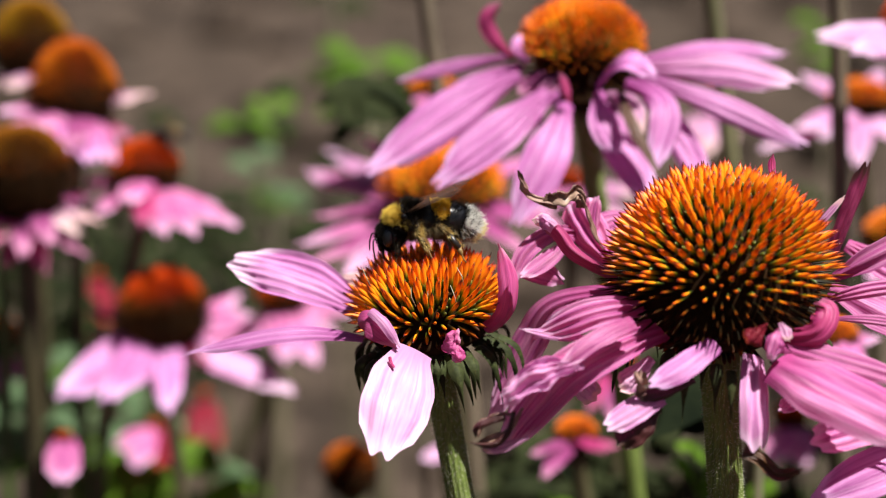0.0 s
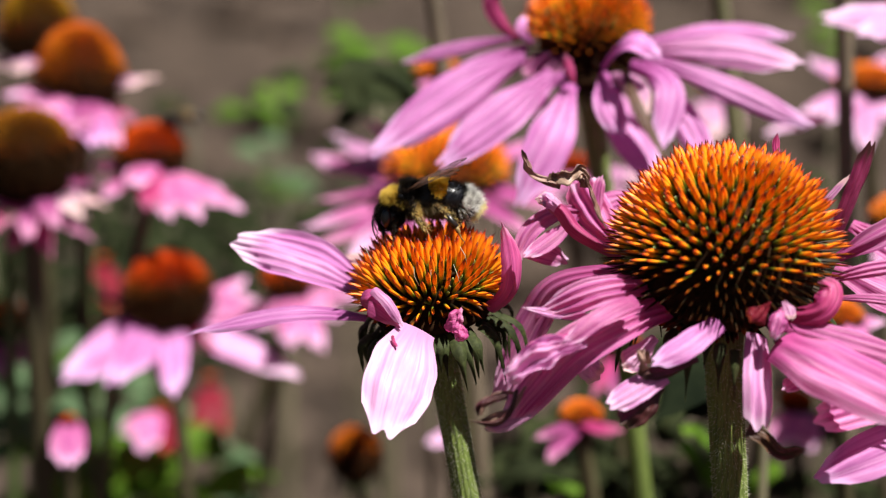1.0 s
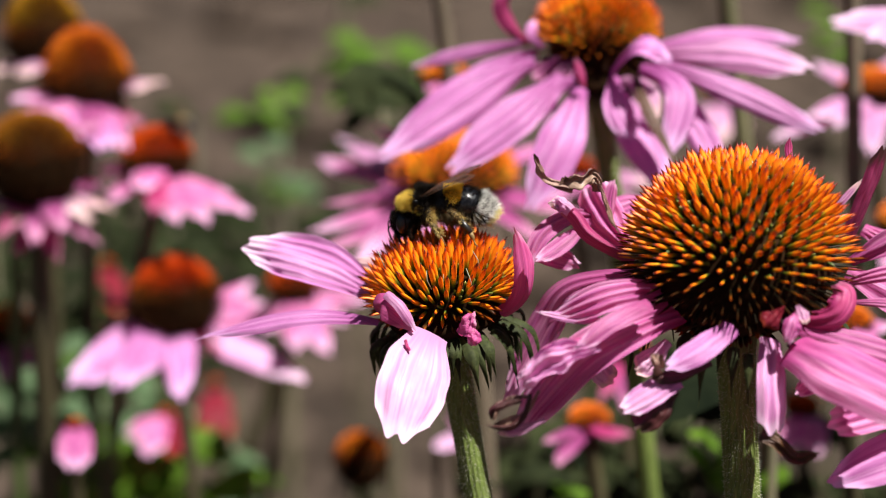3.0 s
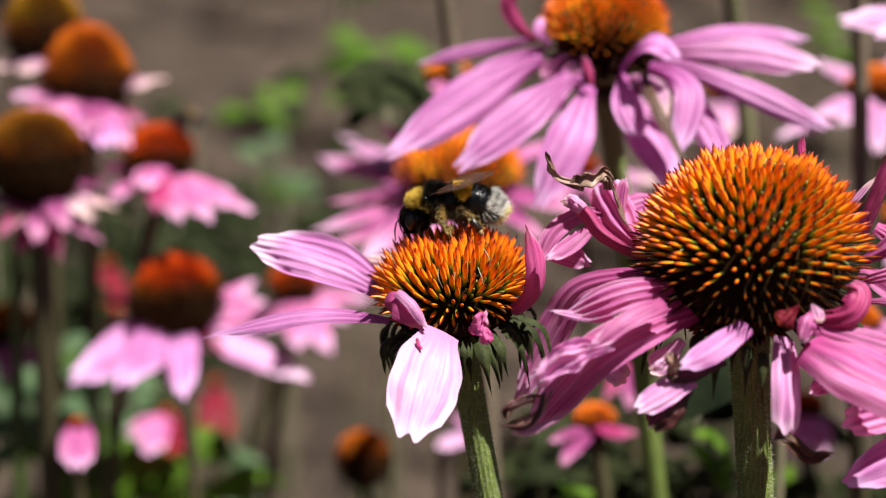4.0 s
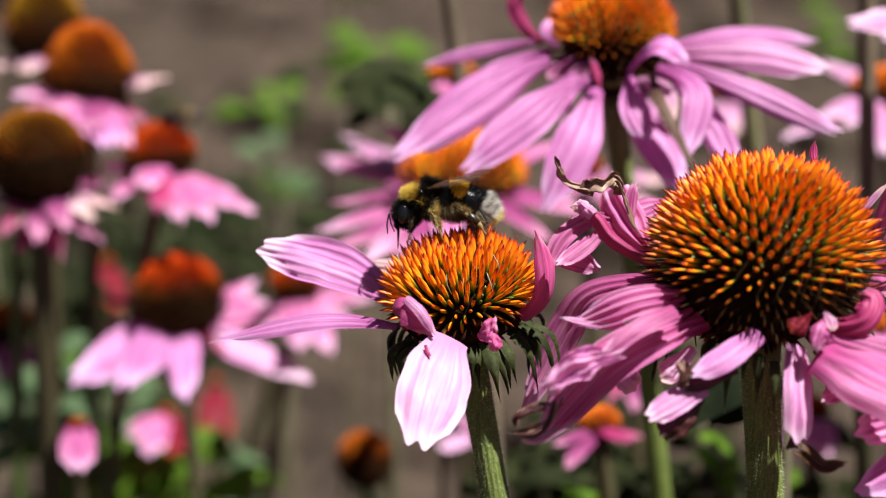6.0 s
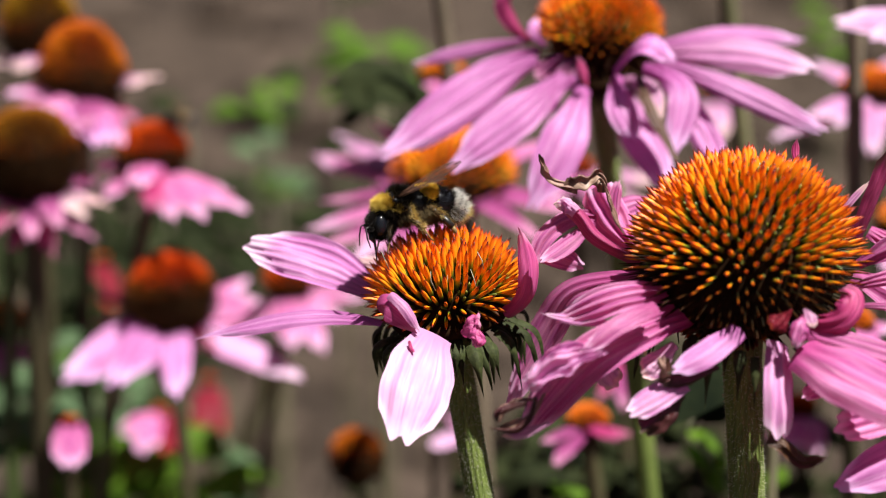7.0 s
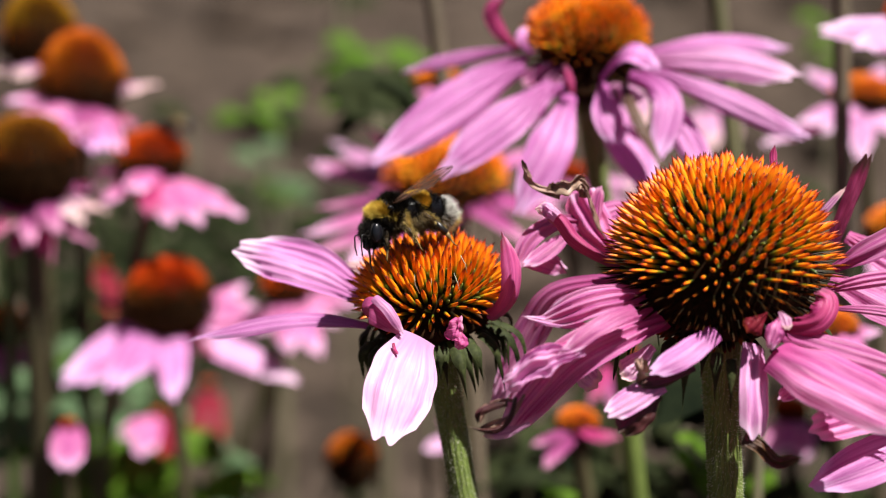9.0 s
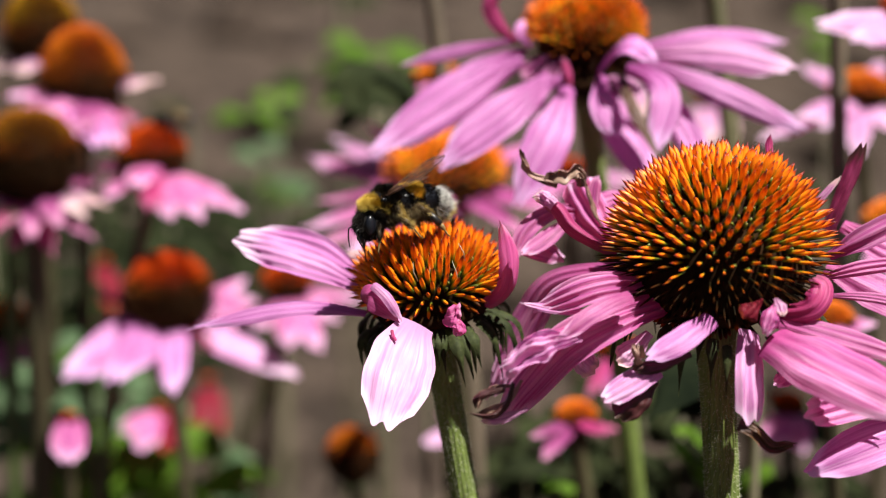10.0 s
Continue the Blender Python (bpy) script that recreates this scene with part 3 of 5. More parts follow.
feeder = [o for o in bpy.data.objects if o.name.startswith("coneflower")][0]
for k in range(5):
    a = Vector((-0.0023, 0.2746, 0.8583)) + Vector((rnd.uniform(-0.0095, 0.0095), rnd.uniform(-0.011, -0.003), rnd.uniform(-0.004, 0.001)))
    b = a + Vector((rnd.uniform(-0.0012, 0.0012), rnd.uniform(-0.001, 0), rnd.uniform(0.0016, 0.0034)))
    c = a.lerp(b, 0.5) + Vector((rnd.uniform(-0.0005, 0.0005), 0, 0))
    part("thread", tube([p - feeder.location for p in (a, c, b)], [0.00006, 0.00006, 0.00003], 6), HAIR, feeder)

# ---- the large coneflower beside it ----
rays = []
ray((0.0195, 0.2805, 0.8668), 0.0056, 0, {"start": (0.0250, 0.2761, 0.8580), "via": [(0.0218, 0.2791, 0.8624)], "root": 0.3, "blunt": 0.95, "groove": 0.08, "cup": 0.25})
ray((0.0228, 0.2806, 0.8671), 0.0020, 0, {"start": (0.0224, 0.2785, 0.8605), "via": [(0.0220, 0.2796, 0.8640)]})
ray((0.0108, 0.2765, 0.8720), 0.0013, 0, {"start": (0.0165, 0.2765, 0.8670), "via": [(0.0142, 0.2763, 0.8675), (0.0122, 0.2763, 0.8685), (0.0113, 0.2764, 0.8700)], "mat": DRY, "wilt": 0.5, "twist": 150, "root": 1.0, "blunt": 0.6, "tag": "shrivelled brown petal"})
ray((0.0145, 0.2763, 0.8674), 0.0026, 0, {"start": (0.0207, 0.2768, 0.8664), "via": [(0.0200, 0.2764, 0.8680), (0.0188, 0.2762, 0.8682), (0.0168, 0.2763, 0.8674)], "mat": DRY, "wilt": 1.0, "cup": 0.5, "root": 0.6, "blunt": 0.4, "twist": 140, "face": (-0.1, -0.5, 0.85), "tag": "shrivelled brown petal"})
ray((0.0233, 0.2750, 0.8606), 0.0008, 0, {"start": (0.0201, 0.2764, 0.8680), "via": [(0.0209, 0.2759, 0.8664), (0.0219, 0.2755, 0.8636)], "mat": DRY, "twist": 60})
ray((0.0129, 0.2653, 0.8684), 0.0021, 0, {"start": (0.0241, 0.2599, 0.8616), "via": [(0.0203, 0.2614, 0.8633), (0.0175, 0.2626, 0.8651), (0.0157, 0.2639, 0.8672)], "mat": DEEP, "cup": 0.75, "blunt": 0.9, "root": 0.6, "wilt": 0.12})
ray((0.0125, 0.2649, 0.8681), 0.0022, 0, {"start": (0.0154, 0.2629, 0.8678), "via": [(0.0139, 0.2638, 0.8686)], "mat": PALE, "cup": 0.5, "blunt": 1.0, "root": 0.8, "wilt": 0.35})
ray((0.0100, 0.2749, 0.8543), 0.0028, 0, {"start": (0.0221, 0.2804, 0.8614), "via": [(0.0162, 0.2789, 0.8619), (0.0118, 0.2765, 0.8594)], "groove": 0.07})
ray((0.0111, 0.2740, 0.8566), 0.0026, 0, {"start": (0.0191, 0.2787, 0.8613), "via": [(0.0153, 0.2763, 0.8587)]})
ray((0.0180, 0.2781, 0.8545), 0.0034, 0, {"start": (0.0104, 0.2771, 0.8562), "via": [(0.0141, 0.2771, 0.8564)]})
ray((0.0215, 0.2833, 0.8607), 0.0032, 0, {"start": (0.0285, 0.2869, 0.8622), "via": [(0.0250, 0.2852, 0.8619)]})
ray((0.0193, 0.2811, 0.8589), 0.0018, 0, {"start": (0.0250, 0.2789, 0.8569), "via": [(0.0221, 0.2793, 0.8580)], "mat": PALE})
ray((0.0064, 0.2733, 0.8335), 0.0056, 0, {"start": (0.0262, 0.2692, 0.8560), "via": [(0.0165, 0.2725, 0.8530), (0.0129, 0.2740, 0.8475), (0.0097, 0.2741, 0.8405)], "face": (-0.3, -0.7, 0.6), "root": 0.6, "blunt": 0.5, "groove": 0.03})
ray((0.0119, 0.2500, 0.8563), 0.0043, 0, {"start": (0.0292, 0.2560, 0.8586), "via": [(0.0205, 0.2495, 0.8603)], "face": (0.1, -0.7, 0.7), "groove": 0.07, "root": 0.6})
ray((0.0101, 0.2506, 0.8574), 0.0017, 0, {"start": (0.0203, 0.2489, 0.8567), "via": [(0.0155, 0.2490, 0.8572)], "face": (0, -0.6, 0.8), "blunt": 0.3, "mat": LIGHT})
ray((0.0076, 0.2442, 0.8423), 0.0060, 0, {"start": (0.0312, 0.2550, 0.8563), "via": [(0.0240, 0.2473, 0.8568), (0.0167, 0.2439, 0.8541), (0.0112, 0.2437, 0.8478)], "cup": 0.1, "groove": 0.06, "root": 0.6, "face": (0.45, -0.6, 0.7)})
ray((0.0147, 0.2411, 0.8552), 0.0026, 0, {"start": (0.0250, 0.2459, 0.8602), "via": [(0.0202, 0.2430, 0.8590)], "face": (0.2, -0.6, 0.8), "wilt": 0.1, "root": 0.8})
ray((0.0075, 0.2402, 0.8515), 0.0036, 0, {"start": (0.0181, 0.2423, 0.8559), "via": [(0.0128, 0.2404, 0.8549)], "wilt": 0.5, "groove": 0.1, "blunt": 0.9, "face": (0.0, -0.65, 0.75), "mat": LIGHT})
ray((0.0082, 0.2420, 0.8521), 0.0028, 0, {"start": (0.0174, 0.2433, 0.8562), "via": [(0.0125, 0.2418, 0.8555)], "wilt": 0.35, "blunt": 0.9, "face": (0.0, -0.5, 0.85)})
ray((0.0045, 0.2414, 0.8455), 0.0011, 0, {"start": (0.0092, 0.2424, 0.8485), "via": [(0.0056, 0.2421, 0.8477)], "mat": DRY, "wilt": 0.2})
ray((0.0040, 0.2404, 0.8453), 0.0010, 0, {"start": (0.0104, 0.2418, 0.8496), "via": [(0.0084, 0.2408, 0.8464)], "mat": DRY, "wilt": 0.2})
ray((0.0049, 0.2407, 0.8441), 0.0014, 0, {"start": (0.0112, 0.2412, 0.8457), "via": [(0.0078, 0.2408, 0.8445)], "mat": PALE, "wilt": 0.2})
ray((0.0044, 0.2395, 0.8463), 0.0011, 0, {"start": (0.0081, 0.2400, 0.8492), "via": [(0.0060, 0.2395, 0.8488), (0.0044, 0.2393, 0.8479)], "mat": MAROON, "wilt": 0.3, "cup": 0.4, "root": 0.9, "tag": "dried dark brown petal edge"})
ray((0.0028, 0.2393, 0.8460), 0.0009, 0, {"start": (0.0092, 0.2402, 0.8498), "via": [(0.0084, 0.2398, 0.8470), (0.0064, 0.2395, 0.8454)], "mat": MAROON, "wilt": 0.2, "cup": 0.4, "root": 0.6, "blunt": 0.3, "tag": "dried dark brown petal edge"})
ray((0.0208, 0.2478, 0.8485), 0.0034, 0, {"start": (0.0167, 0.2489, 0.8521), "via": [(0.0190, 0.2482, 0.8500)], "mat": PALE, "wilt": 0.25, "blunt": 1.0})
ray((0.0265, 0.2405, 0.8532), 0.0036, 0, {"start": (0.0359, 0.2459, 0.8572), "via": [(0.0317, 0.2425, 0.8555)], "face": (0.2, -0.6, 0.8), "cup": 0.15, "root": 0.75, "groove": 0.02, "mat": LILAC})
ray((0.0253, 0.2411, 0.8514), 0.0020, 0, {"start": (0.0330, 0.2435, 0.8528), "via": [(0.0284, 0.2419, 0.8518)], "mat": MAROON, "wilt": 0.15, "tag": "brown curled petal edge"})
ray((0.0257, 0.2433, 0.8543), 0.0020, 0, {"start": (0.0255, 0.2416, 0.8510), "via": [(0.0253, 0.2417, 0.8530)], "mat": DRY, "wilt": 0.2})
ray((0.0210, 0.2393, 0.8477), 0.0036, 0, {"start": (0.0285, 0.2421, 0.8514), "via": [(0.0247, 0.2406, 0.8497)], "face": (0.2, -0.65, 0.7), "root": 0.8, "blunt": 0.75, "mat": LIGHT})
ray((0.0227, 0.2397, 0.8450), 0.0046, 0, {"start": (0.0282, 0.2425, 0.8497), "via": [(0.0255, 0.2411, 0.8475)], "mat": MAROON, "wilt": 0.12, "cup": 0.2, "face": (-0.2, -0.9, 0.2)})
ray((0.0233, 0.2468, 0.8505), 0.0034, 0, {"start": (0.0280, 0.2494, 0.8536), "via": [(0.0253, 0.2478, 0.8514)], "mat": PALE, "wilt": 0.15})
ray((0.0414, 0.2405, 0.8438), 0.0047, 0, {"start": (0.0416, 0.2481, 0.8545), "via": [(0.0413, 0.2429, 0.8501)], "face": (0.45, -0.75, 0.5), "root": 0.75, "blunt": 0.95, "groove": 0.06, "mat": LIGHT})
ray((0.0472, 0.2398, 0.8416), 0.0019, 0, {"start": (0.0395, 0.2409, 0.8440), "via": [(0.0415, 0.2403, 0.8431), (0.0441, 0.2397, 0.8412)], "mat": WITHER, "wilt": 0.3, "root": 1.0, "tag": "shrivelled brown petal tip"})
ray((0.0624, 0.2292, 0.8497), 0.0086, 0, {"start": (0.0436, 0.2451, 0.8548), "via": [(0.0498, 0.2384, 0.8536)], "face": (0.0, -0.7, 0.7), "groove": 0.018, "root": 0.65})
ray((0.0639, 0.2398, 0.8530), 0.0036, 0, {"start": (0.0451, 0.2486, 0.8560), "via": [(0.0517, 0.2453, 0.8554)], "face": (0.0, -0.6, 0.8), "root": 0.7})
ray((0.0479, 0.2409, 0.8450), 0.0050, 0, {"start": (0.0643, 0.2455, 0.8462), "via": [(0.0556, 0.2433, 0.8464)], "face": (0.1, -0.85, 0.4), "blunt": 0.9, "cup": -0.15})
ray((0.0448, 0.2472, 0.8469), 0.0026, 0, {"start": (0.0499, 0.2481, 0.8496), "via": [(0.0473, 0.2477, 0.8485)]})
ray((0.0395, 0.2433, 0.8580), 0.0032, 0, {"start": (0.0425, 0.2458, 0.8599), "via": [(0.0408, 0.2437, 0.8593)], "mat": RED, "cup": 0.5, "wilt": 0.04, "blunt": 0.9})
ray((0.0426, 0.2431, 0.8556), 0.0026, 0, {"start": (0.0445, 0.2457, 0.8595), "via": [(0.0434, 0.2434, 0.8583)], "cup": 0.25, "wilt": 0.12})
ray((0.0449, 0.2434, 0.8583), 0.0018, 0, {"start": (0.0441, 0.2458, 0.8601), "via": [(0.0446, 0.2444, 0.8594)], "mat": PALE, "wilt": 0.1})
ray((0.0491, 0.2495, 0.8615), 0.0036, 0, {"start": (0.0451, 0.2489, 0.8568), "via": [(0.0491, 0.2466, 0.8586), (0.0507, 0.2480, 0.8609)], "mat": DEEP, "cup": 0.3, "root": 0.8, "blunt": 0.8})
ray((0.0680, 0.2607, 0.8688), 0.0036, 0, {"start": (0.0539, 0.2613, 0.8609), "via": [(0.0593, 0.2599, 0.8646)], "groove": 0.06})
ray((0.0673, 0.2554, 0.8623), 0.0022, 0, {"start": (0.0514, 0.2574, 0.8587), "via": [(0.0577, 0.2551, 0.8614)], "groove": 0.06})
ray((0.0707, 0.2642, 0.8504), 0.0060, 0, {"start": (0.0553, 0.2694, 0.8568), "via": [(0.0622, 0.2669, 0.8541)], "face": (0, -0.7, 0.7)})
ray((0.0729, 0.2753, 0.8555), 0.0055, 0, {"start": (0.0595, 0.2799, 0.8600), "via": [(0.0658, 0.2774, 0.8573)], "face": (0, -0.7, 0.7)})
ray((0.0665, 0.2504, 0.8566), 0.0015, 0, {"start": (0.0520, 0.2539, 0.8576), "via": [(0.0589, 0.2524, 0.8579)]})
ray((0.0608, 0.2750, 0.8740), 0.0025, 0, {"start": (0.0563, 0.2738, 0.8607), "via": [(0.0587, 0.2743, 0.8671)], "face": (0.2, -0.95, 0.2), "mat": CRIMSON, "cup": 0.3, "root": 0.9, "blunt": 0.9, "wilt": 0.12})
ray((0.0574, 0.2734, 0.8693), 0.0010, 0, {"start": (0.0515, 0.2727, 0.8622), "via": [(0.0545, 0.2724, 0.8662)], "mat": PALE})
ray((0.0466, 0.2720, 0.8759), 0.0011, 0, {"start": (0.0470, 0.2700, 0.8715), "via": [(0.0464, 0.2715, 0.8738)], "mat": DEEP, "blunt": 0.2})
ray((0.0494, 0.2860, 0.8690), 0.0016, 0, {"start": (0.0479, 0.2802, 0.8608), "mat": PALE})
coneflower("large pink coneflower with a tall orange cone and withering petals", (0.0382, 0.2598, 0.8614), (0.0397, 0.2563, 0.8310), 0.0175, 0.0164, rays, axis=(0.0, -0.02, 1.0), low=0.0112, spikes=710, length=0.0050, thick=0.00090, shrink=0.74, cone=ORANGE, low_cone=TAWNY, stem_r=0.00235, fine=True, seed=5, green=30, frill=0.35, rise=0.06, old=0.75, peak=0.10)

# ---- the coneflower behind, its head above the others ----
rays = []
ray((-0.0090, 0.3576, 0.8660), 0.0026, 0, {"start": (0.0128, 0.3532, 0.8720), "via": [(0.0016, 0.3555, 0.8694)], "blunt": 0.4})
ray((-0.0136, 0.3291, 0.8562), 0.0084, 0, {"start": (0.0135, 0.3434, 0.8709), "via": [(0.0016, 0.3370, 0.8658)], "root": 0.3, "blunt": 0.5})
ray((-0.0065, 0.3449, 0.8561), 0.0050, 0, {"start": (0.0142, 0.3497, 0.8710), "via": [(0.0036, 0.3481, 0.8662)]})
ray((-0.0020, 0.3228, 0.8560), 0.0074, 0, {"start": (0.0181, 0.3366, 0.8695), "via": [(0.0092, 0.3285, 0.8640)], "root": 0.35, "blunt": 0.5})
ray((0.0114, 0.3192, 0.8500), 0.0078, 0, {"start": (0.0212, 0.3331, 0.8683), "via": [(0.0175, 0.3244, 0.8612)], "root": 0.35, "blunt": 0.4})
ray((0.0140, 0.3326, 0.8620), 0.0036, 0, {"start": (0.0200, 0.3350, 0.8693), "via": [(0.0156, 0.3341, 0.8666)]})
ray((0.0296, 0.3259, 0.8608), 0.0050, 0, {"start": (0.0270, 0.3351, 0.8698), "via": [(0.0272, 0.3291, 0.8658)]})
ray((0.0372, 0.3304, 0.8504), 0.0066, 0, {"start": (0.0284, 0.3451, 0.8664), "via": [(0.0312, 0.3379, 0.8590)]})
ray((0.0352, 0.3207, 0.8593), 0.0062, 0, {"start": (0.0317, 0.3357, 0.8717), "via": [(0.0383, 0.3285, 0.8689)], "face": (0.5, -0.7, 0.5), "cup": 0.2})
ray((0.0333, 0.3255, 0.8643), 0.0040, 0, {"start": (0.0281, 0.3335, 0.8697), "via": [(0.0317, 0.3300, 0.8686)], "mat": PALE})
ray((0.0451, 0.3286, 0.8545), 0.0052, 0, {"start": (0.0350, 0.3395, 0.8688), "via": [(0.0411, 0.3340, 0.8616)]})
ray((0.0621, 0.3278, 0.8617), 0.0046, 0, {"start": (0.0338, 0.3375, 0.8722), "via": [(0.0489, 0.3327, 0.8672)]})
ray((0.0610, 0.3340, 0.8713), 0.0072, 0, {"start": (0.0333, 0.3437, 0.8720), "via": [(0.0484, 0.3379, 0.8734)], "face": (0.05, -0.65, 0.75), "root": 0.35, "mat": LIGHT})
ray((0.0643, 0.3649, 0.8694), 0.0032, 0, {"start": (0.0350, 0.3558, 0.8703), "via": [(0.0495, 0.3609, 0.8715)]})
ray((0.0104, 0.3502, 0.8822), 0.0030, 0, {"start": (0.0129, 0.3501, 0.8722), "via": [(0.0097, 0.3495, 0.8751), (0.0078, 0.3492, 0.8793)], "face": (0.3, -0.9, 0.2), "mat": DEEP, "cup": 0.2})
ray((0.0137, 0.3455, 0.8775), 0.0020, 0, {"start": (0.0150, 0.3440, 0.8728), "via": [(0.0129, 0.3433, 0.8755)]})
ray((0.0362, 0.3285, 0.8738), 0.0046, 0, {"start": (0.0264, 0.3354, 0.8707), "via": [(0.0305, 0.3294, 0.8766)], "face": (0, -0.6, 0.8), "root": 0.6})
ray((0.0364, 0.3188, 0.8585), 0.0024, 0, {"start": (0.0301, 0.3307, 0.8709), "via": [(0.0320, 0.3244, 0.8661)], "mat": WITHER, "twist": 40, "wilt": 0.08, "blunt": 0.5, "root": 0.5, "tag": "withered brown petal"})
ray((0.0173, 0.3391, 0.8674), 0.0034, 0, {"start": (0.0204, 0.3434, 0.8709), "mat": ROSE_SHADE})
ray((0.0130, 0.3423, 0.8676), 0.0034, 0, {"start": (0.0190, 0.3451, 0.8713), "mat": ROSE_SHADE})
ray((0.0199, 0.3317, 0.8738), 0.0016, 0, {"start": (0.0215, 0.3301, 0.8690), "mat": DEEP})
coneflower("pink coneflower with drooping petals and a rust-orange cone", (0.0248, 0.3507, 0.8740), (0.0346, 0.3480, 0.8023), 0.0126, 0.0094, rays, axis=(-0.05, -0.04, 1.0), low=0.0130, spikes=430, length=0.0042, thick=0.00078, shrink=0.40, old=0.84, cone=ORANGE, low_cone=TAWNY, stem_r=0.0019, fine=True, cup_r=0.86, petal=LILAC, stalk=STEM, seed=7, green=18, frill=0.4, rise=0.5)

# ---- flowers farther back ----
def blurred(label, head, lower, R, H, tips, k, cone=RUST, **more):
    head = Vector(head) + UP * H * 0.08
    coneflower(label, head, lower, R, H * 0.82, [(t, w * 0.001, a * 0.001, *o) for t, w, a, *o in tips], cone=cone, low=H * 0.62, spikes=more.pop("spikes", 520),
               stem_r=more.pop("stem_r", 0.0015), stalk=more.pop("stalk", STEM_DARK), old=more.pop("old", 0.64), length=more.pop("length", R * 0.22), thick=more.pop("thick", R * 0.066), seed=k, **more)


MUTED, RD, DP, PL = {"mat": ROSE_SHADE}, {"mat": RED}, {"mat": DEEP}, {"mat": PALE}
# MUTED petals here carry the shade of the flower above in their colour
blurred("pink coneflower with an orange cone behind the bee", (-0.0002, 0.3972, 0.8328), (0.0019, 0.3936, 0.8023), 0.0145, 0.0125, [
    ((-0.0285, 0.4640, 0.8248), 10, 3, {"mat": LIGHT, "face": (0.3, -0.5, 0.9)}), ((-0.0330, 0.4500, 0.8235), 10, 3), ((-0.0234, 0.4331, 0.8268), 7, 3, MUTED), ((-0.0288, 0.4072, 0.8248), 7, 5, MUTED), ((-0.0319, 0.3997, 0.8209), 9, 6), ((-0.0293, 0.3868, 0.8202), 9, 6, MUTED), ((-0.0251, 0.3931, 0.8200), 8, 6, MUTED), ((-0.0210, 0.3721, 0.8234), 9, 6), ((-0.0141, 0.3666, 0.8258), 9, 6, MUTED), ((-0.0053, 0.3642, 0.8283), 7, 6),
    ((0.0179, 0.3733, 0.8271), 6, 5, MUTED), ((0.0259, 0.3866, 0.8293), 8, 5, MUTED), ((0.0240, 0.4250, 0.8350), 7, 4), ((0.0122, 0.4363, 0.8365), 6, 3), ((-0.0181, 0.4301, 0.8368), 6, 3)], 11, cone=ORANGE, old=0.80, spikes=210, length=0.0048, thick=0.0013)
blurred("old coneflower with an olive-yellow cone", (-0.1000, 0.4767, 0.8444), (-0.1005, 0.4745, 0.7989), 0.0112, 0.0165, [
    ((-0.1146, 0.4687, 0.8392), 7.5, 3, {"mat": PALE}), ((-0.1018, 0.4566, 0.8407), 7.5, 3, {"mat": PALE}), ((-0.0882, 0.4809, 0.8378), 6.25, 3, {"mat": PALE})], 12, cone=OLIVE, peak=0.18)
blurred("coneflower with a rusty orange cone and fading pale petals", (-0.0857, 0.4528, 0.8387), (-0.0874, 0.4540, 0.7941), 0.0118, 0.0175, [
    ((-0.0674, 0.4564, 0.8401), 7.5, 4, {"mat": PALE}), ((-0.0733, 0.4281, 0.8308), 9, 6), ((-0.0775, 0.4240, 0.8318), 9, 6, {"mat": LILAC}), ((-0.0816, 0.4264, 0.8352), 9, 5, MUTED), ((-0.0845, 0.4235, 0.8335), 9, 6, {"mat": LILAC}), ((-0.0890, 0.4290, 0.8350), 8, 5, DP), ((-0.0921, 0.4330, 0.8371), 9, 5), ((-0.0985, 0.4400, 0.8362), 9, 5, MUTED), ((-0.1031, 0.4462, 0.8379), 10, 5), ((-0.0715, 0.4504, 0.8314), 9, 4, DP)], 13, peak=0.18, cone=AMBER, old=0.68)
blurred("old coneflower with a dark brown-olive cone and hanging pale petals", (-0.0921, 0.4206, 0.8271), (-0.0928, 0.4202, 0.7869), 0.0122, 0.0170, [
    ((-0.0896, 0.4044, 0.8162), 6.25, 6, {"mat": ROSE_SHADE}), ((-0.0824, 0.4052, 0.8185), 6.25, 7, {"mat": ROSE_SHADE}), ((-0.0780, 0.4145, 0.8180), 6.25, 8, {"mat": PALE}), ((-0.0981, 0.4048, 0.8173), 6.25, 6, {"mat": DEEP}),
    ((-0.0860, 0.4090, 0.8108), 6.25, 6, {"mat": DEEP}), ((-0.0946, 0.4094, 0.8120), 6.25, 6, {"mat": DEEP}), ((-0.0794, 0.4375, 0.8209), 9, 5), ((-0.0762, 0.4298, 0.8165), 8, 6, {"mat": PALE}), ((-0.0783, 0.4217, 0.8111), 7, 6, {"mat": ROSE_SHADE})], 14, cone=UMBER, stalk=STEM_DARK, stem_r=0.0024, old=0.52)
blurred("small pink coneflower with a flat red-orange cone", (-0.0692, 0.4475, 0.8222), (-0.0727, 0.4439, 0.8017), 0.0092, 0.0106, [
    ((-0.0457, 0.4294, 0.8153), 8, 4), ((-0.0500, 0.4400, 0.8165), 8, 3), ((-0.0542, 0.4542, 0.8139), 8.75, 3), ((-0.0612, 0.4183, 0.8165), 6.25, 5), ((-0.0697, 0.4225, 0.8233), 7.5, 4), ((-0.0811, 0.4359, 0.8160), 8.75, 5), ((-0.0850, 0.4558, 0.8190), 8.75, 4), ((-0.0541, 0.4210, 0.8158), 6.5, 5), ((-0.0660, 0.4190, 0.8185), 6, 5, DP)], 15, stalk=STEM_DARK)
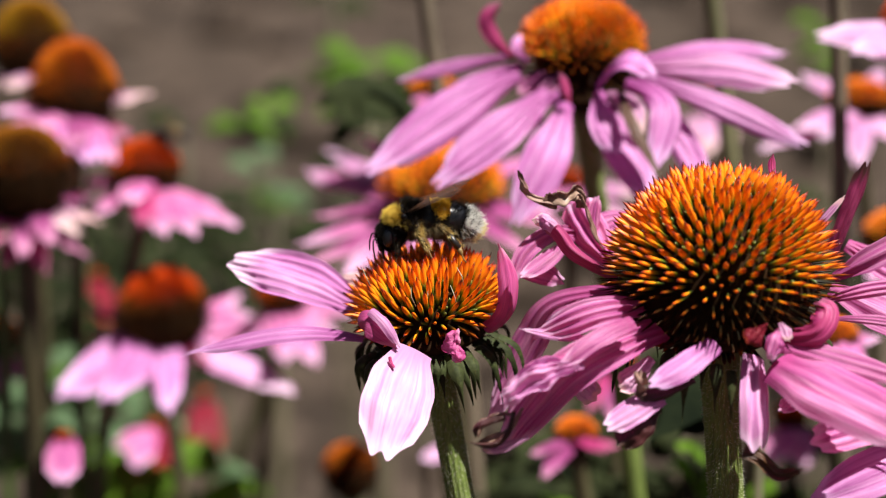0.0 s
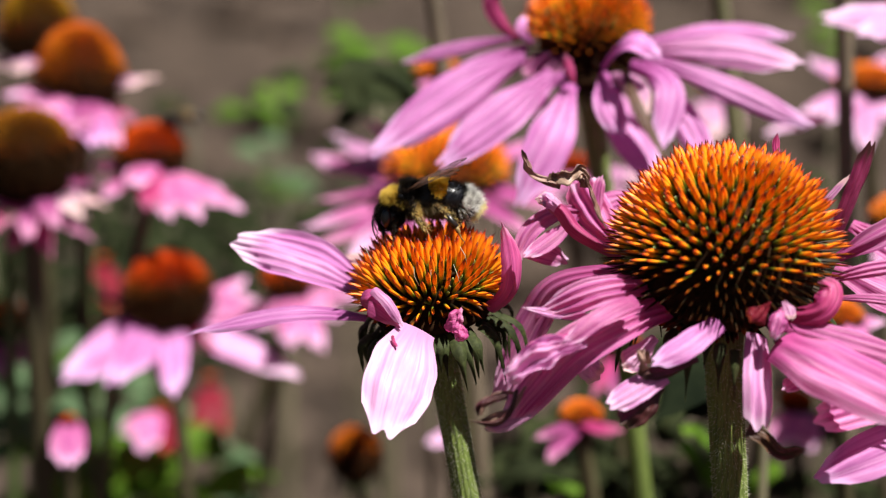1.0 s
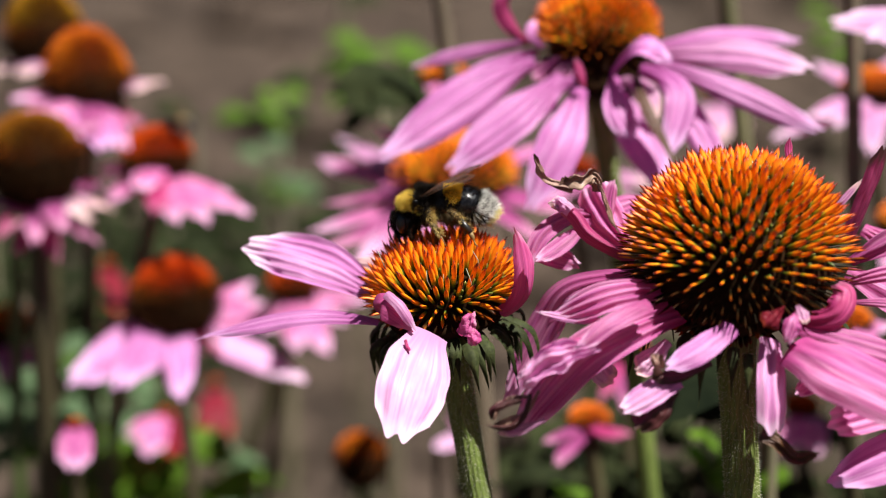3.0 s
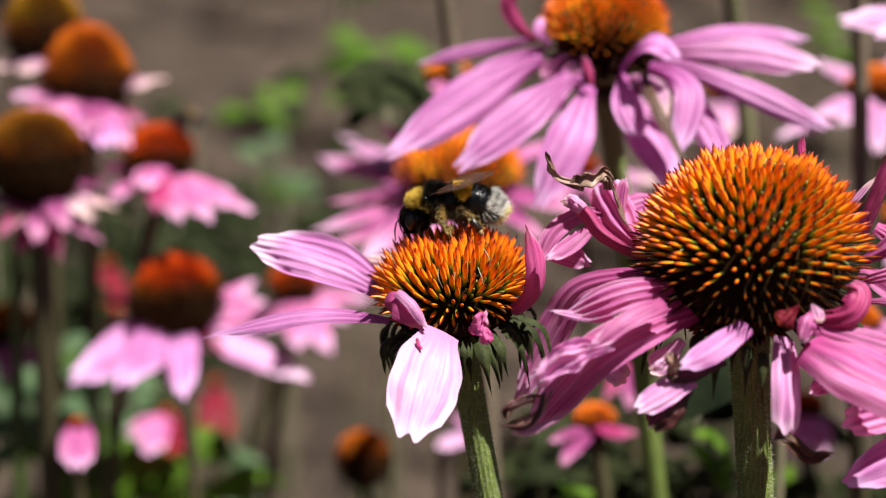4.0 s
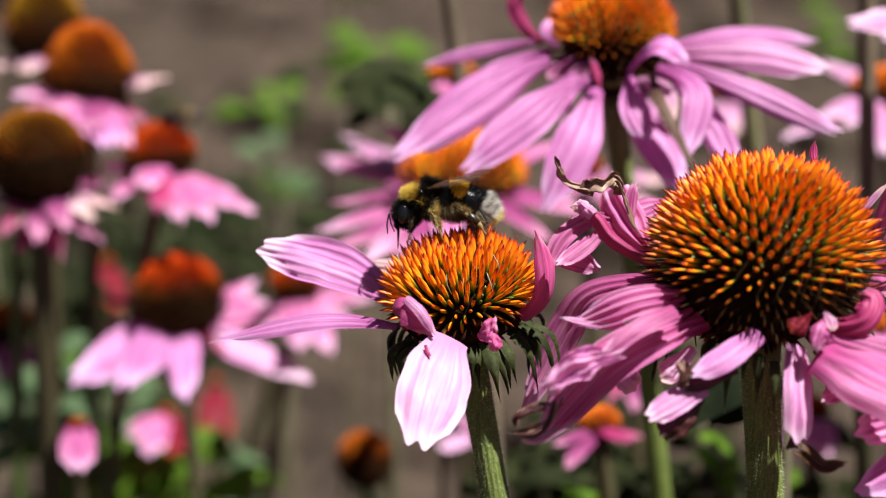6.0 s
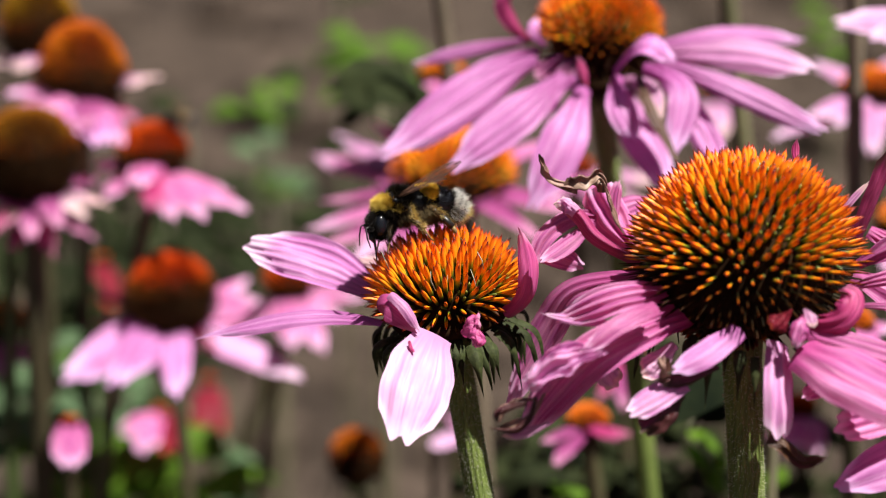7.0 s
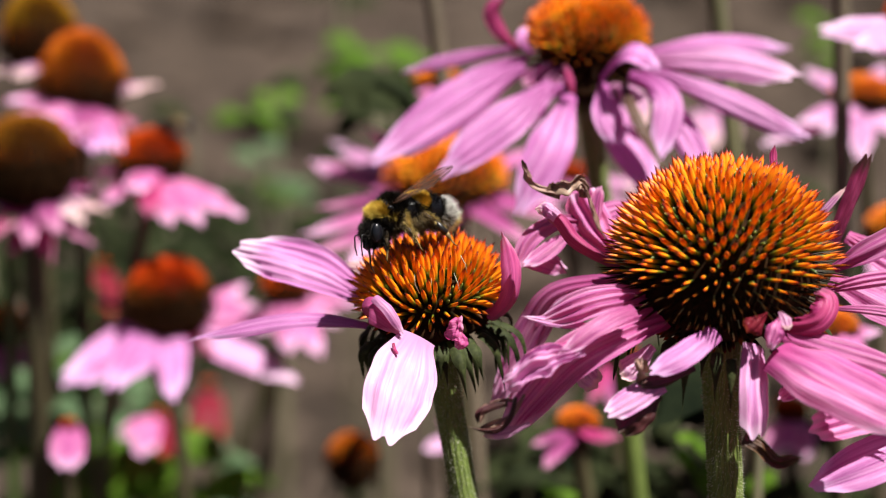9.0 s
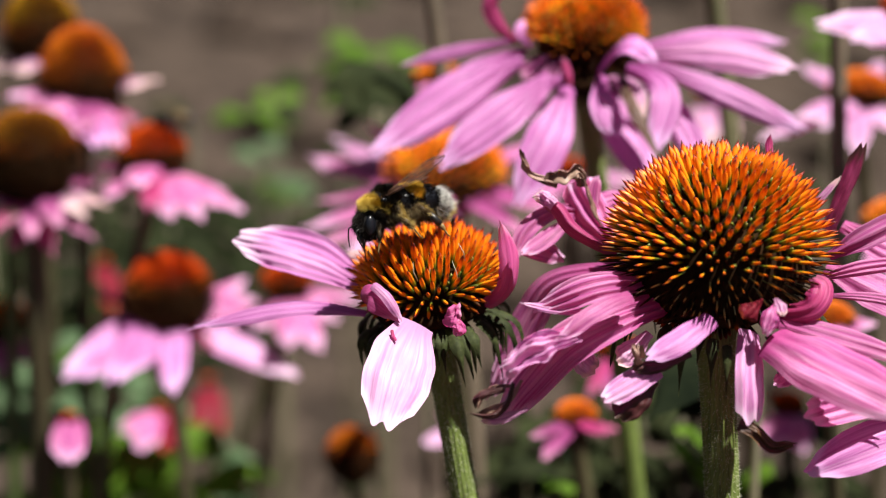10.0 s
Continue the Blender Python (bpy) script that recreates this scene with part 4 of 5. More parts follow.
blurred("pink coneflower with a red-brown cone and wide petals", (-0.0635, 0.4260, 0.7941), (-0.0613, 0.4221, 0.7638), 0.0118, 0.0150, [
    ((-0.0859, 0.4092, 0.7824), 10, 5, {"face": CAMWARD, "mat": LILAC}), ((-0.0727, 0.3977, 0.7858), 10, 6, {"face": CAMWARD, "mat": LILAC}), ((-0.0583, 0.3942, 0.7847), 7.5, 5, {"face": CAMWARD, "mat": LILAC}), ((-0.0323, 0.4210, 0.7786), 8, 5, {"face": (0.4, -0.5, 0.8), "mat": LIGHT}),
    ((-0.0416, 0.4398, 0.7891), 10, 4, {"face": CAMWARD}), ((-0.0480, 0.4532, 0.7915), 8, 3), ((-0.0852, 0.4386, 0.7854), 6, 4, {"mat": DEEP}), ((-0.0514, 0.4198, 0.7856), 5, 5, {"mat": DEEP}), ((-0.0850, 0.4465, 0.7903), 5, 3, {"mat": DEEP})], 16, stalk=STEM_DARK, old=0.52, peak=0.14, spikes=800, thick=0.0006)
blurred("pink coneflower half hidden, with a dark red cone", (-0.0414, 0.4865, 0.7775), (-0.0463, 0.4819, 0.7439), 0.0075, 0.0085, [
    ((-0.0315, 0.4645, 0.7681), 7.5, 5), ((-0.0391, 0.4619, 0.7699), 7.5, 5), ((-0.0268, 0.4840, 0.7699), 8.75, 4), ((-0.0490, 0.4719, 0.7713), 8.75, 4), ((-0.0215, 0.4974, 0.7721), 8.75, 3)], 17, stalk=STEM_DARK)
blurred("coneflower with an orange cone and pale pink petals", (0.0937, 0.4378, 0.8413), (0.0981, 0.4402, 0.8098), 0.0080, 0.0076, [
    ((0.0693, 0.4260, 0.8340), 7, 5), ((0.0763, 0.4244, 0.8389), 7, 5), ((0.0814, 0.4181, 0.8387), 6, 5), ((0.0887, 0.4104, 0.8345), 6, 5), ((0.1023, 0.4235, 0.8360), 7, 5), ((0.0836, 0.4549, 0.8452), 7, 3), ((0.1040, 0.4641, 0.8444), 6, 3)], 18, cone=ORANGE, petal=LIGHT)
blurred("pink coneflower leaning in at the bed's edge", (0.0931, 0.3718, 0.8709), (0.0940, 0.3699, 0.8459), 0.0115, 0.0125, [
    ((0.0676, 0.3602, 0.8742), 6, 3, {"face": CAMWARD}), ((0.0729, 0.3533, 0.8723), 6, 4, {"face": CAMWARD}), ((0.0932, 0.3506, 0.8640), 7, 5), ((0.0827, 0.3444, 0.8645), 7, 5), ((0.1077, 0.3678, 0.8685), 7, 4)], 19, petal=PALE_SUNLIT)
blurred("coneflower with an orange cone", (0.0971, 0.4056, 0.8196), (0.0997, 0.4033, 0.7934), 0.0085, 0.0085, [
    ((0.0872, 0.3859, 0.8174), 6, 4), ((0.0923, 0.3820, 0.8152), 6, 4), ((0.1026, 0.3916, 0.8155), 6, 4), ((0.1091, 0.4052, 0.8185), 6, 3)], 20, cone=ORANGE)
blurred("low pink coneflower with a small orange cone", (0.0269, 0.3720, 0.7889), (0.0291, 0.3720, 0.7734), 0.0050, 0.0054, [
    ((0.0169, 0.3600, 0.7903), 3.6, 2, {"mat": ROSE_SHADE}), ((0.0192, 0.3560, 0.7869), 4, 3, {"mat": ROSE_SHADE}), ((0.0325, 0.3580, 0.7920), 5, 2, {"mat": DEEP}), ((0.0366, 0.3720, 0.7871), 4, 2, {"mat": DEEP})], 21, cone=ORANGE, green=24, stem_r=0.0017)
blurred("unopened coneflower with a brown-orange cone and green base", (-0.0225, 0.4456, 0.7466), (-0.0196, 0.4442, 0.7326), 0.0078, 0.0108, [], 22, green=22, old=0.55, peak=0.15, cone=AMBER)
blurred("pink coneflower low in the bed", (0.0776, 0.2460, 0.8392), (0.0801, 0.2466, 0.8158), 0.0135, 0.0150, [
    ((0.0487, 0.2410, 0.8366), 6.5, 5, {"start": (0.0693, 0.2450, 0.8429), "via": [(0.0583, 0.2425, 0.8406)], "face": (0.1, -0.7, 0.7), "notch": 0.01, "blunt": 0.5, "cup": 0.04, "mat": LILAC}), ((0.0566, 0.2328, 0.8315), 8, 5), ((0.0653, 0.2292, 0.8301), 8, 5)], 23)


blurred("coneflower with an orange cone behind drooping petals", (-0.0024, 0.4387, 0.8440), (-0.0015, 0.4381, 0.8227), 0.0060, 0.0055, [((-0.0079, 0.4258, 0.8430), 6, 3), ((0.0020, 0.4252, 0.8413), 6, 3)], 41, cone=ORANGE)
blurred("coneflower with a brown-orange cone and dull petals", (-0.1120, 0.4720, 0.7712), (-0.1116, 0.4700, 0.7500), 0.0068, 0.0085, [((-0.1040, 0.4610, 0.7650), 6, 4, MUTED), ((-0.1110, 0.4560, 0.7640), 6, 4, MUTED)], 42, cone=AMBER, old=0.7)
blurred("small pink coneflower, half faded to red", (-0.0743, 0.4766, 0.7470), (-0.0714, 0.4755, 0.7243), 0.0022, 0.0022, [
    ((-0.0825, 0.4635, 0.7456), 8, 3), ((-0.0766, 0.4567, 0.7440), 8, 4), ((-0.0689, 0.4563, 0.7427), 7, 4, RD), ((-0.0669, 0.4690, 0.7432), 6, 4, RD)], 31, stalk=STEM_DARK)
blurred("low pink coneflower with hanging petals", (-0.0832, 0.4045, 0.7748), (-0.0840, 0.4042, 0.7556), 0.0020, 0.0020, [((-0.0801, 0.3840, 0.7732), 7.6, 2, {"face": (0.1, -0.6, 0.8), "blunt": 0.8, "cup": 0.02, "root": 0.7})], 32)
blurred("fading coneflower with red drooping petals", (-0.0662, 0.5153, 0.7398), (-0.0660, 0.5083, 0.7087), 0.0022, 0.0022, [
    ((-0.0686, 0.4966, 0.7310), 6, 4, RD), ((-0.0640, 0.4959, 0.7288), 7, 4, RD), ((-0.0615, 0.5026, 0.7290), 6, 4, RD)], 33)
blurred("fading coneflower with red drooping petals", (-0.0960, 0.5255, 0.7712), (-0.0959, 0.5181, 0.7387), 0.0022, 0.0022, [((-0.0968, 0.5075, 0.7644), 7, 4, RD), ((-0.0904, 0.5070, 0.7629), 7, 4, RD)], 34, stalk=STEM_DARK)
blurred("withered coneflower with one pale petal", (0.0040, 0.4280, 0.7630), (0.0045, 0.4263, 0.7476), 0.0022, 0.0022, [((-0.0047, 0.4187, 0.7629), 6, 2, {"mat": PALE_SUNLIT}), ((-0.0015, 0.4400, 0.7637), 4, 2, PL)], 35)
blurred("pale pink coneflower far back", (0.0719, 0.5254, 0.8196), (0.0738, 0.5203, 0.7844), 0.0050, 0.0050, [((0.0610, 0.5071, 0.8119), 7, 4, PL), ((0.0688, 0.5038, 0.8113), 7, 4, PL), ((0.0770, 0.5105, 0.8125), 7, 4, PL)], 36)
blurred("lilac-pink coneflower with an orange cone", (0.0708, 0.3428, 0.8208), (0.0732, 0.3421, 0.7991), 0.0058, 0.0055, [
    ((0.0742, 0.3301, 0.8202), 7, 4), ((0.0803, 0.3430, 0.8212), 7, 3), ((0.0627, 0.3355, 0.8176), 6, 3, DP)], 37, cone=ORANGE)
blurred("small lilac coneflower in shade", (0.0781, 0.4160, 0.7742), (0.0797, 0.4154, 0.7528), 0.0045, 0.0045, [((0.0713, 0.4019, 0.7694), 8, 4), ((0.0794, 0.4017, 0.7688), 8, 4)], 38)
blurred("pink coneflower half hidden in shade", (0.0374, 0.4058, 0.7911), (0.0381, 0.4021, 0.7700), 0.0050, 0.0050, [((0.0304, 0.3887, 0.7870), 4, 4, DP), ((0.0355, 0.3853, 0.7865), 5, 4, MUTED), ((0.0400, 0.3918, 0.7870), 4, 4, MUTED)], 39)
blurred("pale pink coneflower behind the tall ones", (0.0293, 0.4612, 0.8160), (0.0311, 0.4589, 0.7895), 0.0050, 0.0050, [((0.0218, 0.4447, 0.8139), 7, 4), ((0.0350, 0.4445, 0.8133), 7, 4), ((0.0491, 0.4525, 0.8088), 8, 3, PL), ((0.0510, 0.4607, 0.8147), 8, 3, PL)], 40)


def lone_stalk(label, top, lower, r, mat):
    """A stalk whose head stands above the view."""
    path = stalk_path(top, lower)
    foot = path[-1].copy()
    ob = new("flower_stalk")
    ob.location = foot
    path = [p - foot for p in path]
    part("stem", tube(path, [r] * len(path), 10), mat, ob)
    hairs(ob, path, [r] * len(path), path[0].z * 0.6, 500, 0.0005, 3)
    tagged(ob, label, "stem", "bare stalks")


lone_stalk("thin brown-green flower stalk", (-0.0046, 0.4119, 0.8778), (-0.0007, 0.4087, 0.8486), 0.0017, STEM_BROWN)
lone_stalk("thin green flower stalk", (0.0556, 0.4178, 0.8768), (0.0621, 0.4166, 0.8340), 0.0019, STEM_OLIVE)
lone_stalk("dark brown flower stalk", (0.0770, 0.3880, 0.8820), (0.0793, 0.3830, 0.8375), 0.0017, STEM_BROWN)
lone_stalk("thin dry brown flower stalk", (-0.0485, 0.5177, 0.7473), (-0.0604, 0.5148, 0.7091), 0.0019, STEM_DARK)
lone_stalk("dark green flower stalk", (-0.0929, 0.4860, 0.7953), (-0.0925, 0.4746, 0.7407), 0.0018, STEM_DULL)
lone_stalk("dark brown upright flower stalk", (-0.1053, 0.4565, 0.8018), (-0.1061, 0.4470, 0.7529), 0.0016, STEM_DULL)


# ---- leaves ----
def leafy_plant(label, foot, leaves, seed, mat):
    """A low plant: a stalk and broad pointed leaves. leaves: (base, tip, width)."""
    foot = Vector(foot)
    plant = tagged(new("leafy_plant"), label, "plant", "leafy plants")
    top = max((Vector(l[0]) for l in leaves), key=lambda p: p.z)
    plant.location = (top.x, top.y, 0)
    off = plant.location.copy()
    part("stem", tube([top - off, Vector((0.004, 0, top.z * 0.5)), Vector((0, 0, 0))], [0.0008, 0.0009, 0.0012], 8), STEM_DARK, plant)
    for i, (a, b, w) in enumerate(leaves):
        a, b = Vector(a) - off, Vector(b) - off
        c = a.lerp(b, 0.5) + UP * (b - a).length * 0.18
        part("leaf", petal_mesh([a, c, b], w, Vector((0, -0.5, 1)), 0, 0.12, 0.02, 0.06, 0, 12, 7, seed + i, 0.06, 0.3), mat, plant)


leafy_plant("dark green leafy plant", (-0.0158, 0.4363, 0.8365), [((-0.0048, 0.4262, 0.8442), (-0.0280, 0.4205, 0.8462), .012), ((-0.0048, 0.4262, 0.8442), (-0.0183, 0.4075, 0.8449), .012)], 210, LEAF_DARK_SHADE)
# a leaf in shade, painted near-black since the sun reaches it here
leafy_plant("broad green leafy plant, colour darkened for shade", (0.0425, 0.3173, 0.8101), [((0.0576, 0.3345, 0.8146), (0.0338, 0.3060, 0.8160), .010), ((0.0576, 0.3342, 0.8137), (0.0403, 0.3220, 0.8099), .010)], 230, LEAF_SHADED)
leafy_plant("bright green leafy plant", (0.0550, 0.3750, 0.7723), [((0.0561, 0.3780, 0.7719), (0.0495, 0.3660, 0.7894), .0110), ((0.0542, 0.3780, 0.7734), (0.0469, 0.3700, 0.7839), .0080), ((0.0601, 0.3780, 0.7709), (0.0677, 0.3700, 0.7778), .0090)], 240, LEAF)


def clump(label, spot, count, spread, size, mat, seed):
    """A bushy plant of many small leaves."""
    rnd = random.Random(seed)
    c = Vector(spot)
    leaves = []
    for _ in range(count):
        a = c + Vector((rnd.gauss(0, spread), rnd.gauss(0, spread), rnd.gauss(0, spread * 0.8)))
        q = rnd.uniform(0, 6.2832)
        leaves.append((a, a + Vector((math.cos(q), math.sin(q) * 0.6, rnd.uniform(-0.5, 0.4))) * size * rnd.uniform(0.7, 1.3), size * rnd.uniform(0.35, 0.6)))
    leafy_plant(label, c, leaves, seed * 7, mat)


SOFT = noisy("leaf_soft", (0.055, 0.10, 0.045), (0.15, 0.23, 0.12), 120, 0.75, 0.12, 0.0004, thin=(0.14, 0.26, 0.05))
clump("green leafy plant on bare soil", (-0.0305, 0.7037, 0.7858), 9, 0.0046, 0.018, LEAF, 51)
# this one is dark, in the green that carries painted shade
clump("green leafy plant on bare soil", (-0.0494, 0.7715, 0.8004), 5, 0.008, 0.02, LEAF_DARK_SHADE, 52)
low_seeds = [59]


def low_plant(spot, count, spread, size, mat):
    """One small leafy plant of the bed, labelled by its green."""
    low_seeds[0] += 1
    tone = {LEAF: "fresh bright green", SOFT: "pale grey-green", LEAF_DARK_SHADE: "shade-darkened green"}[mat]
    clump(tone + " leafy plant low among the flowers", spot, count, spread, size, mat, low_seeds[0])


low_plant((-0.0700, 0.6984, 0.7693), 3, .005, .014, LEAF)
low_plant((-0.0578, 0.6996, 0.7732), 3, .005, .016, LEAF)
low_plant((-0.0676, 0.6779, 0.7551), 4, .005, .014, SOFT)
low_plant((-0.0680, 0.6900, 0.7405), 4, .004, .011, LEAF)
low_plant((-0.0600, 0.7000, 0.7420), 4, .005, .014, SOFT)
# the darkest clumps here and below also fill in for plant shadows on soil
low_plant((-0.0652, 0.6575, 0.7407), 7, .008, .016, LEAF_DARK_SHADE)
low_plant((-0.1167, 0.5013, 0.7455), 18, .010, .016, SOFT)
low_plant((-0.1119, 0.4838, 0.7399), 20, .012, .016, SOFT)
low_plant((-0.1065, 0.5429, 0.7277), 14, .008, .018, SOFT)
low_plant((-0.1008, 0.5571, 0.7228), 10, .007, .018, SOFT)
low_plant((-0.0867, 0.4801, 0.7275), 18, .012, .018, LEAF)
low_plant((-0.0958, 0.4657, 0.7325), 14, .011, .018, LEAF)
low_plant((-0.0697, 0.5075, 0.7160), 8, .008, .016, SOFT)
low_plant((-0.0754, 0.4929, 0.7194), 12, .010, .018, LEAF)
low_plant((-0.0940, 0.5560, 0.7196), 10, .009, .016, LEAF_DARK_SHADE)
low_plant((-0.0886, 0.6563, 0.7370), 18, .015, .024, LEAF_DARK_SHADE)
low_plant((-0.0781, 0.7450, 0.7186), 6, .014, .024, LEAF_DARK_SHADE)
low_plant((-0.0671, 0.7392, 0.7008), 10, .012, .022, LEAF_DARK_SHADE)
low_plant((-0.0884, 0.6810, 0.7161), 10, .012, .022, LEAF_DARK_SHADE)
low_plant((-0.0444, 0.7754, 0.7152), 5, .014, .02, LEAF_DARK_SHADE)
low_plant((-0.1161, 0.5644, 0.7454), 14, .012, .018, LEAF_DARK_SHADE)
low_plant((-0.1076, 0.5618, 0.7373), 10, .010, .016, LEAF_DARK_SHADE)
low_plant((-0.0192, 0.4500, 0.8342), 4, .003, .010, LEAF_DARK_SHADE)
low_plant((-0.0312, 0.5825, 0.8011), 7, .012, .018, LEAF_DARK_SHADE)
low_plant((-0.1343, 0.5926, 0.7352), 14, .010, .016, LEAF_DARK_SHADE)
low_plant((-0.1129, 0.5970, 0.7487), 8, .009, .016, LEAF_DARK_SHADE)
low_plant((-0.1151, 0.5382, 0.7618), 16, .012, .018, LEAF_DARK_SHADE)
low_plant((-0.1053, 0.6231, 0.7320), 12, .012, .02, LEAF_DARK_SHADE)
low_plant((-0.0924, 0.6741, 0.6948), 10, .012, .02, LEAF_DARK_SHADE)
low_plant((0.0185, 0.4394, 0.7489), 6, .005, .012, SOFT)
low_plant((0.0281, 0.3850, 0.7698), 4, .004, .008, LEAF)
low_plant((0.0466, 0.4000, 0.7645), 14, .006, .013, LEAF_DARK_SHADE)
low_plant((0.0190, 0.4200, 0.7540), 12, .006, .013, LEAF_DARK_SHADE)
low_plant((0.0278, 0.3978, 0.7666), 18, .008, .014, LEAF_DARK_SHADE)
low_plant((0.0370, 0.4123, 0.7627), 16, .008, .014, LEAF_DARK_SHADE)
low_plant((0.0448, 0.4281, 0.7627), 12, .007, .014, LEAF_DARK_SHADE)
low_plant((0.0205, 0.4111, 0.7590), 12, .007, .013, LEAF_DARK_SHADE)
low_plant((0.0720, 0.4113, 0.7596), 8, .008, .011, LEAF_DARK_SHADE)
low_plant((0.0600, 0.4739, 0.7582), 10, .010, .014, LEAF_DARK_SHADE)
low_plant((0.0835, 0.4107, 0.7578), 10, .009, .014, LEAF_DARK_SHADE)
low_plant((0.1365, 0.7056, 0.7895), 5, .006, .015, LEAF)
low_plant((0.1154, 0.5402, 0.7679), 10, .012, .018, LEAF_DARK_SHADE)
low_plant((-0.0978, 0.6278, 0.7462), 8, .009, .016, LEAF_DARK_SHADE)
low_plant((-0.0941, 0.5572, 0.7717), 14, .010, .018, LEAF_DARK_SHADE)
low_plant((-0.0790, 0.5807, 0.7469), 12, .010, .018, LEAF_DARK_SHADE)
low_plant((-0.1042, 0.5201, 0.7548), 12, .009, .016, LEAF_DARK_SHADE)


# ---- bee ----
BLACK = noisy("bee_black", (0.006, 0.005, 0.005), (0.02, 0.017, 0.014), 1500, 0.35, 0.5)
FUR_BLACK = noisy("fur_black", (0.006, 0.0045, 0.0035), (0.026, 0.018, 0.012), 1500, 0.6, 0.2, thin=(0.05, 0.035, 0.02))
FUR_BROWN = noisy("fur_brown", (0.05, 0.035, 0.016), (0.25, 0.175, 0.07), 1500, 0.6, 0.3, thin=(0.3, 0.2, 0.08))
FOOT = noisy("bee_foot", (0.10, 0.06, 0.02), (0.30, 0.20, 0.07), 1500, 0.5, 0.3)
FUR_GOLD = noisy("fur_gold", (0.34, 0.24, 0.06), (0.74, 0.56, 0.20), 1500, 0.6, 0.3)
FUR_YELLOW = noisy("fur_yellow", (0.56, 0.35, 0.03), (0.84, 0.60, 0.11), 1500, 0.6, 0.3, thin=(0.8, 0.6, 0.12))
FUR_AMBER = noisy("fur_amber", (0.74, 0.44, 0.03), (0.92, 0.62, 0.08), 1500, 0.6, 0.3, thin=(0.85, 0.55, 0.08))
FUR_WHITE = noisy("fur_white", (0.74, 0.73, 0.69), (0.90, 0.89, 0.86), 1500, 0.6, 0.3, thin=(0.85, 0.85, 0.8))
FUR_CREAM = noisy("fur_cream", (0.70, 0.64, 0.24), (0.85, 0.80, 0.42), 1500, 0.6, 0.3)
LEG = noisy("bee_leg", (0.02, 0.012, 0.007), (0.08, 0.05, 0.018), 1500, 0.5, 0.25)
EYE = noisy("bee_glossy", (0.004, 0.005, 0.008), (0.010, 0.010, 0.013), 1500, 0.30, 0.45)
TINY = 0.001024


def wing_material():
    m, t, b = material("bee_wing", 0.22, 0.7)
    b.inputs["Base Color"].default_value = (0.075, 0.036, 0.022, 1)
    co = t.nodes.new("ShaderNodeUVMap")
    mp = node(t, "ShaderNodeMapping", Scale=(5, 3, 1))
    t.links.new(co.outputs[0], mp.inputs[0])
    v = t.nodes.new("ShaderNodeTexVoronoi")
    v.feature = "DISTANCE_TO_EDGE"
    v.inputs["Scale"].default_value = 1.0
    t.links.new(mp.outputs[0], v.inputs["Vector"])
    vein = ramp(t, v.outputs["Distance"], [(0.03, (0.92, 0.92, 0.92)), (0.07, (0.40, 0.40, 0.40))])
    tr = node(t, "ShaderNodeBsdfTransparent")
    ms = t.nodes.new("ShaderNodeMixShader")
    t.links.new(vein, ms.inputs[0])
    t.links.new(tr.outputs[0], ms.inputs[1])
    t.links.new(b.outputs[0], ms.inputs[2])
    t.links.new(ms.outputs[0], t.nodes["Material Output"].inputs[0])
    return m


WING = wing_material()


def fur(name, spots, length, rnd, mat, parent, label="", thick=0.021, lean=(0.55, 0, -0.1), spread=0.30):
    """Fine curved hairs at (point, normal) spots that fall into loose tufts, in thousandths of the bee's length unit."""
    points, faces = [], []
    lean = Vector(lean)
    for p, n in spots:
        tuft = noise.noise_vector(p * 1.5) * 0.45
        d = (n + lean * 0.4 + tuft + Vector((rnd.gauss(0, spread), rnd.gauss(0, spread), rnd.gauss(0, spread)))).normalized()
        a = d.cross(Vector((0.3, 0.5, 0.8))).normalized()
        b = d.cross(a)
        l = length * (rnd.uniform(0.5, 1.05) if rnd.random() < 0.82 else rnd.uniform(1.0, 1.55))
        bend = (lean * 0.35 + tuft * 0.4) * l * 0.5
        k = len(points)
        for c, t in ((p - d * 0.1, thick), (p + d * l * 0.55, thick * 0.85)):
            points += [(c + a * t) * TINY, (c - a * t * 0.5 + b * t * 0.87) * TINY, (c - a * t * 0.5 - b * t * 0.87) * TINY]
        points.append((p + d * l + bend) * TINY)
        for i in range(3):
            j = (i + 1) % 3
            faces += [(k + i, k + j, k + 3 + j, k + 3 + i), (k + 3 + i, k + 3 + j, k + 6)]
    me = bpy.data.meshes.new(name)
    me.from_pydata(points, [], faces)
    me.materials.append(mat)
    ob = new(name, me)
    ob.parent = parent
    return tagged(ob, label, kind="stuff")


def ball(c, r, u=20, v=14):
    bm = bmesh.new()
    bmesh.ops.create_uvsphere(bm, u_segments=u, v_segments=v, radius=1)
    for q in bm.verts:
        q.co = Vector((c[0] + q.co.x * r[0], c[1] + q.co.y * r[1], c[2] + q.co.z * r[2])) * TINY
    return bm


def on_ball(c, r, rnd):
    q = Vector((rnd.gauss(0, 1), rnd.gauss(0, 1), rnd.gauss(0, 1))).normalized()
    return Vector((c[0] + q.x * r[0], c[1] + q.y * r[1], c[2] + q.z * r[2])), Vector((q.x / r[0], q.y / r[1], q.z / r[2])).normalized()


def limb(points, radii):
    return tube([Vector(p) * TINY for p in points], [r * TINY for r in radii], 8)


